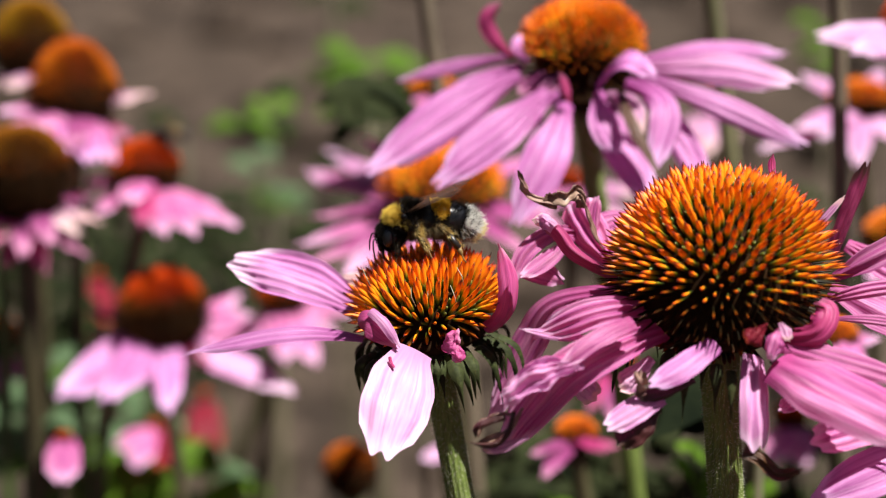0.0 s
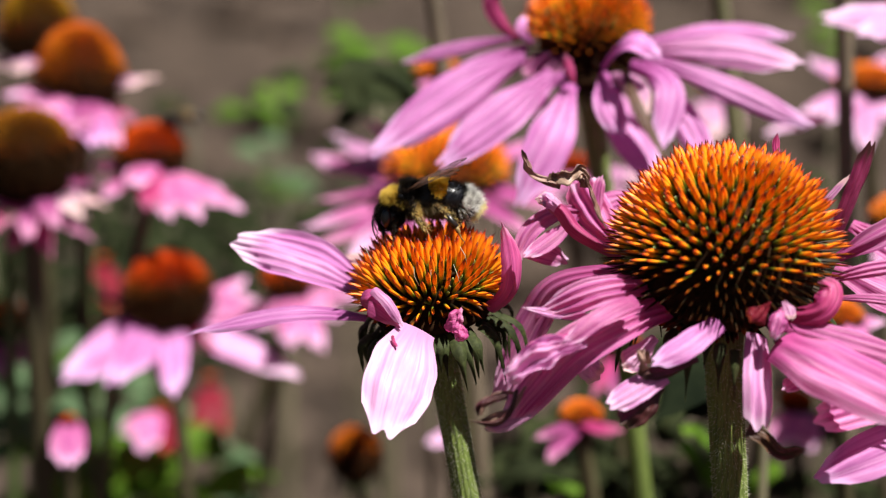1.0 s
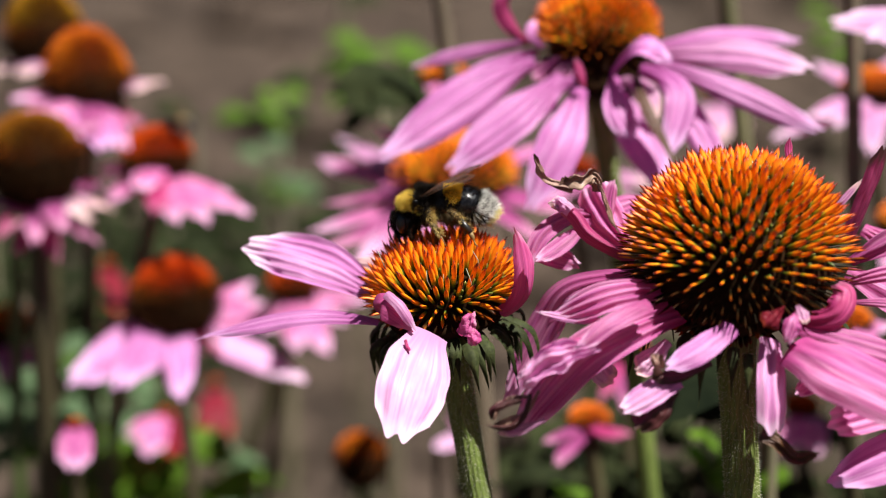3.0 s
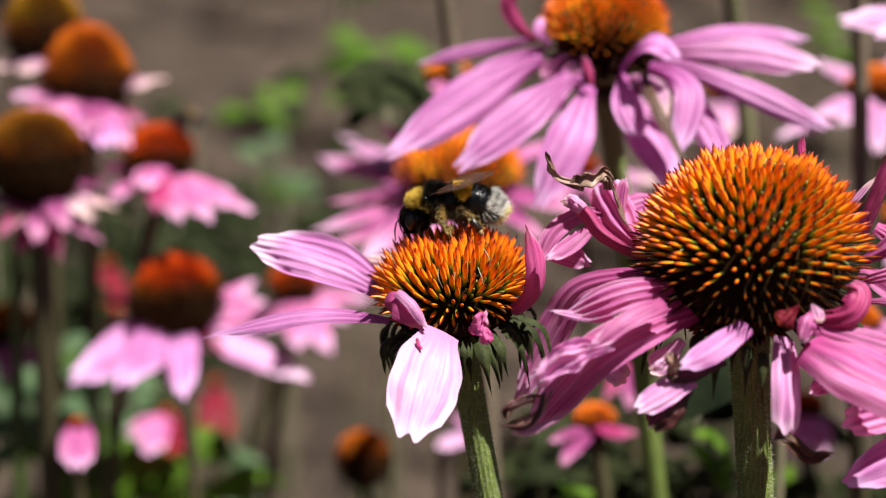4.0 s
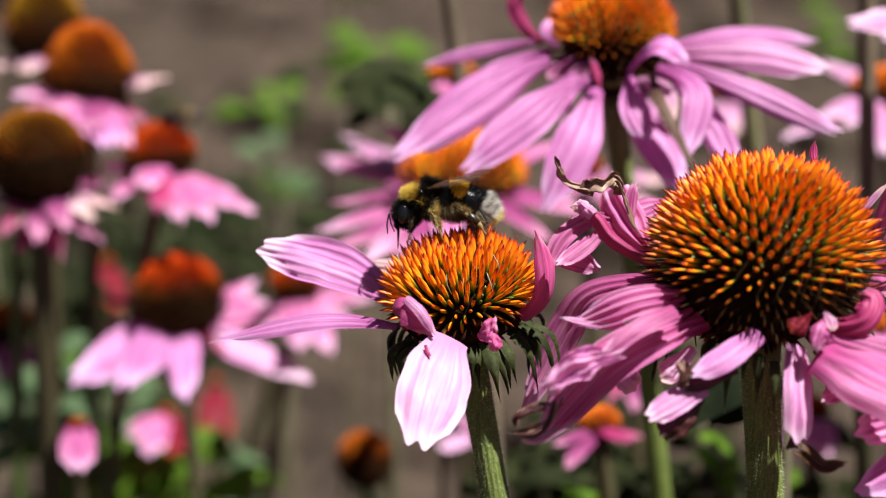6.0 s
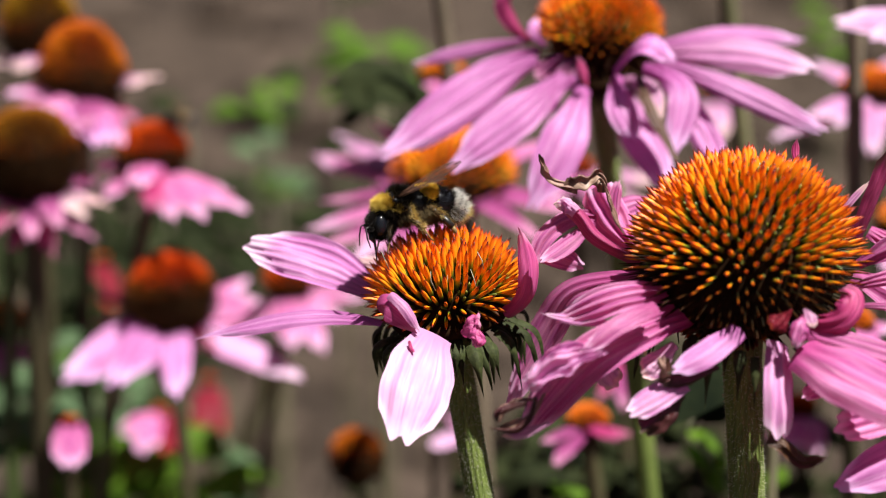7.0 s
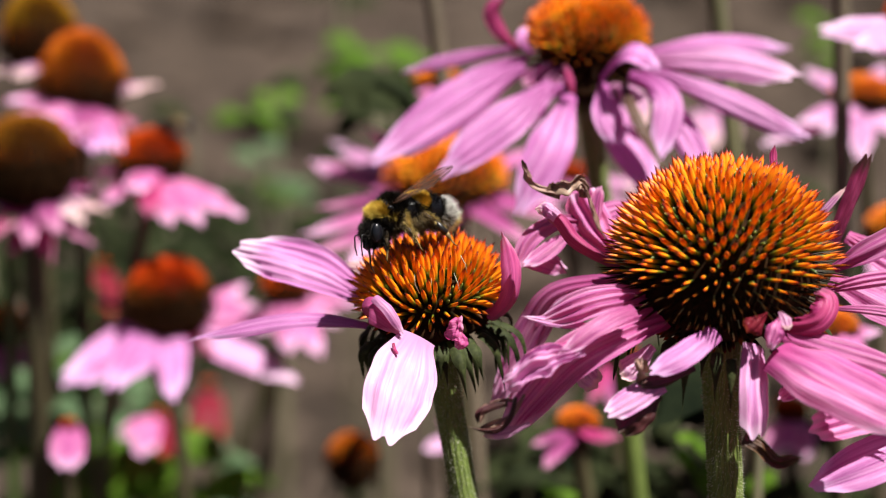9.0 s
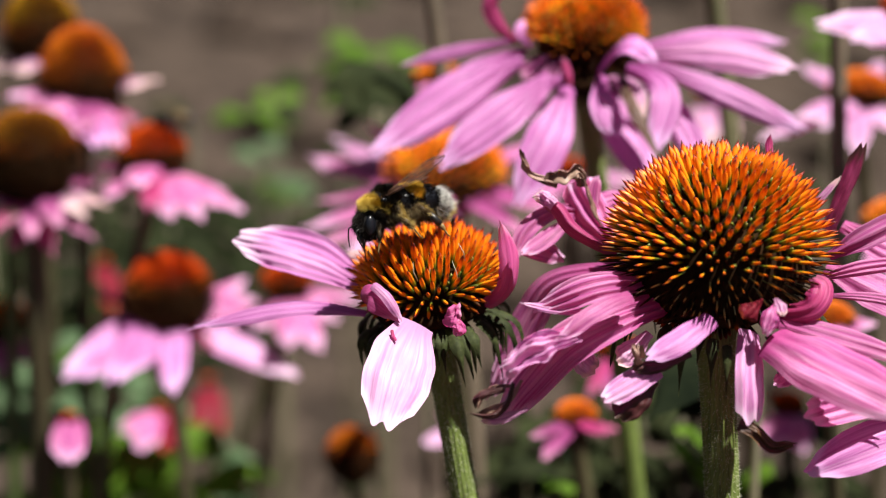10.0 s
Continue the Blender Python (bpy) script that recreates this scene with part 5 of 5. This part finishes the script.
def bumblebee(label):
    rnd = random.Random(77)
    bee = tagged(new("bumblebee"), label, "bumblebee")
    # thorax, and the yellow collar before it
    c, r = (-3.3, 0, 0.95), (2.25, 2.15, 2.35)
    thorax = part("thorax", ball(c, r), BLACK, bee)
    black, brown, gold = [], [], []
    for _ in range(13000):
        p, n = on_ball(c, r, rnd)
        low = n.z + rnd.gauss(0, 0.12)
        if n.x < -0.42 and n.z > -0.2:
            continue
        (brown if low < -0.35 and n.x > -0.2 and rnd.random() < 0.5 else black).append((p, n))
    fur("fur", black, 1.05, rnd, FUR_BLACK, thorax, "long black thorax fur", lean=(0.25, 0, 0.1))
    fur("fur", brown, 1.0, rnd, FUR_BROWN, thorax, "tawny underside fur", lean=(0.3, 0, -0.5))
    c, r = (-4.95, 0, 0.95), (1.55, 1.9, 1.2)
    collar = part("collar", ball(c, r), BLACK, bee, "golden yellow collar")
    black = []
    for _ in range(14000):
        p, n = on_ball(c, r, rnd)
        if n.x > 0.55:
            continue
        (gold if n.z > -0.34 + 0.2 * abs(n.y) + rnd.gauss(0, 0.09) and n.x < 0.14 + rnd.gauss(0, 0.12) else black).append((p, n))
    for s in (-1, 1):
        gold += [on_ball((-3.75, s * 2.0, 0.75), (0.36, 0.30, 0.32), rnd) for _ in range(260)]
    fur("fur", gold, 0.8, rnd, FUR_YELLOW, collar, "thick golden yellow fur", lean=(-0.2, 0, 0.15), spread=0.18)
    fur("fur", black, 0.8, rnd, FUR_BLACK, collar, "black fur", lean=(0, 0, 0))
    # head
    c, r = (-5.85, 0, -1.35), (1.95, 1.95, 2.05)
    head = part("head", ball(c, r), BLACK, bee)
    spots = [on_ball(c, r, rnd) for _ in range(5200)]
    spots = [(p, n) for p, n in spots if math.hypot(p.x + 6.35, (p.z + 1.35) * 0.6) > 0.85 or abs(n.y) < 0.6]
    fur("fur", spots, 0.62, rnd, FUR_BLACK, head, "short black fur", lean=(0, 0, 0))
    for s in (-1, 1):
        part("eye", ball((-6.35, s * 1.72, -1.40), (0.78, 0.50, 1.35), 20, 14), EYE, head, "glossy black compound eye")
        part("mandible", limb([(-7.2, s * 0.5, -2.7), (-7.3, s * 0.45, -3.4), (-7.0, s * 0.1, -3.9)], (0.34, 0.30, 0.12)), BLACK, head)
        part("tegula", ball((-4.3, s * 2.1, 1.95), (0.42, 0.28, 0.34), 12, 8), EYE, thorax, "shiny black wing base")
    part("proboscis", limb([(-7.0, 0, -2.9), (-6.8, 0, -4.4), (-6.6, 0, -6.6)], (0.26, 0.18, 0.07)), BLACK, head)
    feelers = []
    for s in (-1, 1):
        a = part("antenna", limb([(0, 0, 0), (-0.55, s * 0.35, 0.0), (-1.05, s * 0.5, -0.10), (-1.12, s * 0.6, -0.35), (-1.05, s * 0.75, -1.6), (-0.7, s * 0.9, -2.9)], (0.10, 0.10, 0.10, 0.11, 0.12, 0.08)), BLACK, bee)
        feelers.append((a, Vector((-7.3, s * 0.6, -1.7)) * TINY))
    # abdomen: overlapping rings along a drooping axis
    a0, am, a1 = Vector((-1.6, 0, 0.9)), Vector((3.0, 0, 2.15)), Vector((6.45, 0, -1.05))
    side = Vector((0, 1, 0))

    def spine(s):
        return a0 * (1 - s) ** 2 + am * 2 * s * (1 - s) + a1 * s * s

    def lift(s):
        d = (spine(s + 0.01) - spine(s - 0.01)).normalized()
        return d, d.cross(side) * (1 if d.cross(side).z > 0 else -1)

    def girth(s):
        return 2.3 * math.sqrt(max(0.0, 1 - ((s - 0.34) / 0.665) ** 2)) + 0.02

    bands = [(0.0, 0.16, "black"), (0.16, 0.40, "yellow"), (0.39, 0.64, "black"), (0.64, 0.915, "white"), (0.915, 1.0, "cream")]
    coat = {"black": FUR_BLACK, "yellow": FUR_AMBER, "white": FUR_WHITE, "cream": FUR_CREAM}
    for lo, hi, tone in bands:
        grid = []
        for i in range(7):
            s = lo + (hi - lo) * i / 6
            g = girth(s) * (1 + 0.03 * math.sin(3.1416 * i / 6))
            d, up = lift(s)
            grid.append([(spine(s) + (side * math.sin(q) + up * math.cos(q) * 0.97) * g) * TINY for q in (6.2832 * k / 24 for k in range(25))])
        seg = part("tergite", sheet(grid), EYE, bee)
        spots, dark, brown = [], [], []
        for _ in range(int((52000 if tone == "yellow" else 32000 if tone == "white" else 15000 if lo < 0.1 else 8000) * (hi - lo)) + (500 if tone == "cream" else 0)):
            s, q = rnd.uniform(lo, hi), rnd.uniform(0, 6.2832)
            d, up = lift(s)
            n = side * math.sin(q) + up * math.cos(q)
            p = spine(s) + n * girth(s)
            n = (n + d * (s - 0.5) * 1.3).normalized()
            top = math.cos(q) + rnd.gauss(0, 0.07)
            if tone == "yellow":
                k = spots if top > 0.22 + 30 * (s - 0.29) ** 2 else (brown if top < -0.2 and rnd.random() < 0.55 else dark)
            elif tone == "white":
                ring = min(abs(s - 0.745 - rnd.gauss(0, 0.012)), abs(s - 0.85 - rnd.gauss(0, 0.012))) < 0.026 or s < 0.66
                k = dark if (ring and rnd.random() < 0.8) or (top < 0.05 and rnd.random() < 0.62) else (brown if top < -0.05 and rnd.random() < 0.5 else spots)
            elif tone == "black":
                k = brown if top < -0.25 and rnd.random() < 0.5 else dark
            else:
                k = spots
            k.append((p, n))
        if spots:
            fur("fur", spots, 1.0 if tone in ("white", "cream") else 0.5, rnd, coat[tone], seg, tone + " abdomen fur", lean=(1.0, 0, -0.25), spread=0.18, thick=0.019)
        if dark:
            fur("fur", dark, 0.7 if tone == "white" else 0.5, rnd, FUR_BLACK, seg, "black abdomen fur", lean=(0.9, 0, -0.1))
        if brown:
            fur("fur", brown, 1.05, rnd, FUR_BROWN, seg, "tawny underside fur", lean=(0.4, 0, -0.6))
    # wings: one raised over the back, its pair folded flat
    wings = []
    for s in (-1, 1):
        for name, root, d, ln, wd in (("forewing", (-4.6, s * 1.7, 2.15), (0.875, -0.05, 0.49) if s < 0 else (0.93, -0.16, 0.34), 10.9 if s < 0 else 9.2, 3.1), ("hindwing", (-4.1, s * 1.7, 2.05), (0.89, -0.06, 0.46) if s < 0 else (0.94, -0.16, 0.31), 8.2, 1.7)):
            d, root = Vector(d).normalized(), Vector(root)
            grid = []
            across = Vector((0.0, 0.93, -0.02)) if s < 0 else Vector((0.0, 0.98, 0.1))
            across = (across - d * across.dot(d)).normalized()
            for i in range(12):
                v = i / 11
                w = wd * (0.16 + 0.84 * smooth01(0, 0.7, v)) * math.sqrt(max(0.02, 1 - smooth01(0.72, 1.0, v) ** 2 * 0.95))
                grid.append([(d * ln * v + across * (j / 4 - 0.5) * w + d.cross(across) * 0.10 * math.sin(j * 1.7 + v * 2)) * TINY for j in range(5)])
            wing = part(name, sheet(grid), WING, bee, "smoky translucent wing")
            wings.append((wing, root * TINY, s))
    # legs: thigh, shin and foot
    legs = []
    for s in (-1, 1):
        for name, hip, pts, rad, hairy in (
                ("front_leg", (-4.6, s * 1.2, -1.0), [(0, 0, 0), (-0.5, s * 0.9, -1.2), (-0.5, s * 1.1, -2.7), (-0.8, s * 1.2, -4.6)], (0.34, 0.36, 0.22, 0.08), 0.5),
                ("middle_leg", (-2.3, s * 2.0, 0.9), [(0, 0, 0), (0.1, s * 0.7, -1.7), (1.5, s * 1.3, -3.3), (2.3, s * 1.8, -5.0)], (0.50, 0.50, 0.20, 0.08), 0.75),
                ("hind_leg", (0.5, s * 2.4, 0.8), [(0, 0, 0), (1.5, s * 0.7, -1.2), (2.9, s * 1.3, -2.9), (3.8, s * 2.1, -4.8)], (0.50, 0.52, 0.56, 0.09), 0.6)):
            leg = part(name, limb(pts[:2], rad[:2]), LEG, bee)
            hind = name == "hind_leg"
            k0, k1 = Vector(pts[1]), Vector(pts[2])
            shin = part("shin", limb([k0 - (k1 - k0) * 0.06, k0.lerp(k1, 0.5), k1], (rad[1] * 0.8, rad[1] * 0.95, rad[2] * (0.9 if hind else 1))), BLACK if hind else LEG, leg, "glossy black shin" if hind else "")
            f0, f1 = k1, Vector(pts[3])
            part("foot", limb([f0, f0.lerp(f1, 0.35), f0.lerp(f1, 0.45), f0.lerp(f1, 0.75), f1 + Vector((0.15, 0, 0.05))], (rad[2] * 0.70, rad[2] * 0.58, 0.14, 0.11, rad[3])), FOOT, leg, "yellowish brown foot")
            dark, gold = [], []
            for _ in range(1300):
                j = 0 if rnd.random() < 0.7 else 1
                p = Vector(pts[j]).lerp(Vector(pts[j + 1]), rnd.random())
                n = Vector((rnd.gauss(0, 1), rnd.gauss(0, 1), rnd.gauss(0, 1))).normalized()
                if hind and j == 1 and n.y * s > -0.1:
                    continue
                fringe = n.x + 0.5 * n.y * s + rnd.gauss(0, 0.25) > (-0.15 if name == "middle_leg" else 0.5)
                (gold if fringe and name != "front_leg" else dark).append((p + n * rad[j] * 0.85, n))
            fur("fur", dark, 0.2 + 0.35 * hairy, rnd, FUR_BLACK if name == "front_leg" else FUR_BROWN, leg, "", lean=(0.8, 0, -0.5))
            if gold:
                fur("fringe", gold, 0.3 + 0.5 * hairy, rnd, FUR_GOLD, leg, "golden leg fringe", lean=(0.9, 0, -0.5), spread=0.2)
            legs.append((leg, Vector(hip) * TINY, s))
    return bee, legs, feelers, wings


bee, bee_legs, bee_feelers, bee_wings = bumblebee("furry black bumblebee with yellow bands and a white tail")


def small_insect(label):
    """The dark insect on the small flower behind."""
    bug = tagged(new("bee"), label, "insect")
    part("abdomen", ball((2.0, 0, 0), (3.2, 1.6, 1.6), 14, 10), BLACK, bug)
    part("thorax", ball((-2.0, 0, 0.4), (1.9, 1.6, 1.6), 14, 10), FUR_BROWN, bug)
    part("head", ball((-4.2, 0, -0.2), (1.1, 1.3, 1.2), 12, 8), BLACK, bug)
    for s in (-1, 1):
        d = Vector((0.85, s * 0.4, 0.25))
        side = d.cross(UP).normalized()
        grid = [[(Vector((-1.5, s * 1.0, 1.4)) + d * 7 * i / 7 + side * (j / 3 - 0.5) * 2.6 * math.sin(0.3 + 2.5 * i / 7)) * TINY for j in range(4)] for i in range(8)]
        part("wing", sheet(grid), WING, bug)
        for k in range(3):
            part("leg", limb([(-2.6 + k, s * 1.0, -0.6), (-2.8 + k * 1.4, s * 2.2, -0.8), (-2.8 + k * 1.8, s * 2.6, -2.6)], (0.25, 0.2, 0.1)), BLACK, bug)
    return bug


bug = small_insect("small dark bee with clear wings on the flat red cone")


def motions():
    """The feeding bee wanders over the cone; the small one shifts about on its flower."""
    walk(bee, [
        (0, pose(-0.00152, 0.27499, 0.86421, 0.0, 2.4, 6.9)),
        (0.5, pose(-0.00169, 0.27539, 0.86413, 0.0, 0.5, 4.1)),
        (1, pose(-0.00213, 0.27553, 0.86399, 0.0, -0.1, 0.8)),
        (1.5, pose(-0.00202, 0.27457, 0.86449, 0.0, -1.4, -1.8)),
        (2, pose(-0.00179, 0.27438, 0.86439, 0.0, -2.0, -1.8)),
        (2.5, pose(-0.00166, 0.27536, 0.86386, 0.0, -1.6, -1.6)),
        (2.7, pose(-0.00164, 0.27550, 0.86380, 0.0, -1.6, -1.8)),
        (3.8, pose(-0.00181, 0.27670, 0.86343, 0.0, -1.2, -3.4)),
        (4, pose(-0.00183, 0.27697, 0.86341, 0.0, -1.2, -3.6)),
        (4.5, pose(-0.00187, 0.27851, 0.86321, 0.0, -0.3, -4.0)),
        (5, pose(-0.00342, 0.27963, 0.86335, -3.0, 0.1, -4.1)),
        (5.5, pose(-0.00355, 0.27992, 0.86350, -9.0, 6.4, -6.9)),
        (5.7, pose(-0.00357, 0.27985, 0.86352, -9.0, 6.6, -6.0)),
        (6.8, pose(-0.00600, 0.27760, 0.86312, -12.0, 2.4, 17.5)),
        (7, pose(-0.00606, 0.27716, 0.86312, -12.0, 1.9, 19.1)),
        (7.5, pose(-0.00545, 0.27597, 0.86335, -13.0, 1.7, 24.7)),
        (8, pose(-0.00522, 0.27439, 0.86415, -13.0, 3.8, 30.8)),
        (8.5, pose(-0.00490, 0.27333, 0.86427, -13.0, 3.5, 31.5)),
        (9, pose(-0.00510, 0.27159, 0.86446, -13.0, 4.0, 28.8)),
        (9.5, pose(-0.00524, 0.27031, 0.86472, -13.0, 3.0, 26.9)),
        (10, pose(-0.00565, 0.26929, 0.86469, -13.0, 2.0, 27.0)),
    ])
    for n, (leg, hip, s) in enumerate(bee_legs):
        hind = n % 3 == 2
        rows = []
        for i in range(21):
            t = i * 0.5
            a = 6 * math.sin(t * 2.1 + n * 1.9) if t > 4.4 else 2 * math.sin(t * 2 + n)
            if hind:
                a = 0.3 * a - 16 * smooth01(4.2, 5.0, t) * (1 - smooth01(5.7, 6.8, t))
            rows.append((t, pose(*hip, 0, a, s * a * 0.4)))
        walk(leg, rows)
    for wing, root, s in bee_wings:
        near = s < 0
        keys = ((0, 0, 0), (2.7, 0, 0), (3.8, 6, 8), (4.5, 9, 10), (5.5, 6, 12), (5.7, 6, 12), (6.8, 0, 20), (8.5, -1, 20), (10, -3, 20)) if near else ((0, 0, 0), (4, 2, 0), (5.7, 3, 0), (6.8, 6, -4), (10, 6, -4))
        walk(wing, [(t, pose(*root, tilt, droop, 0)) for t, droop, tilt in keys])
    for n, (feeler, root) in enumerate(bee_feelers):
        walk(feeler, [(i * 0.25, pose(*root, 8 * math.sin(i * 1.3 + n), 14 * math.sin(i * 0.9 + 2 * n), 0)) for i in range(41)])
    x, y, z = (-0.0632, 0.4472, 0.8325)
    walk(bug, [(i * 0.5, pose(x + 0.0012 * math.sin(i * 0.9), y, z + 0.0004 * math.sin(i * 1.7), 0, 8 + 6 * math.sin(i * 1.1), 150 + 14 * math.sin(i * 0.7))) for i in range(21)])


motions()
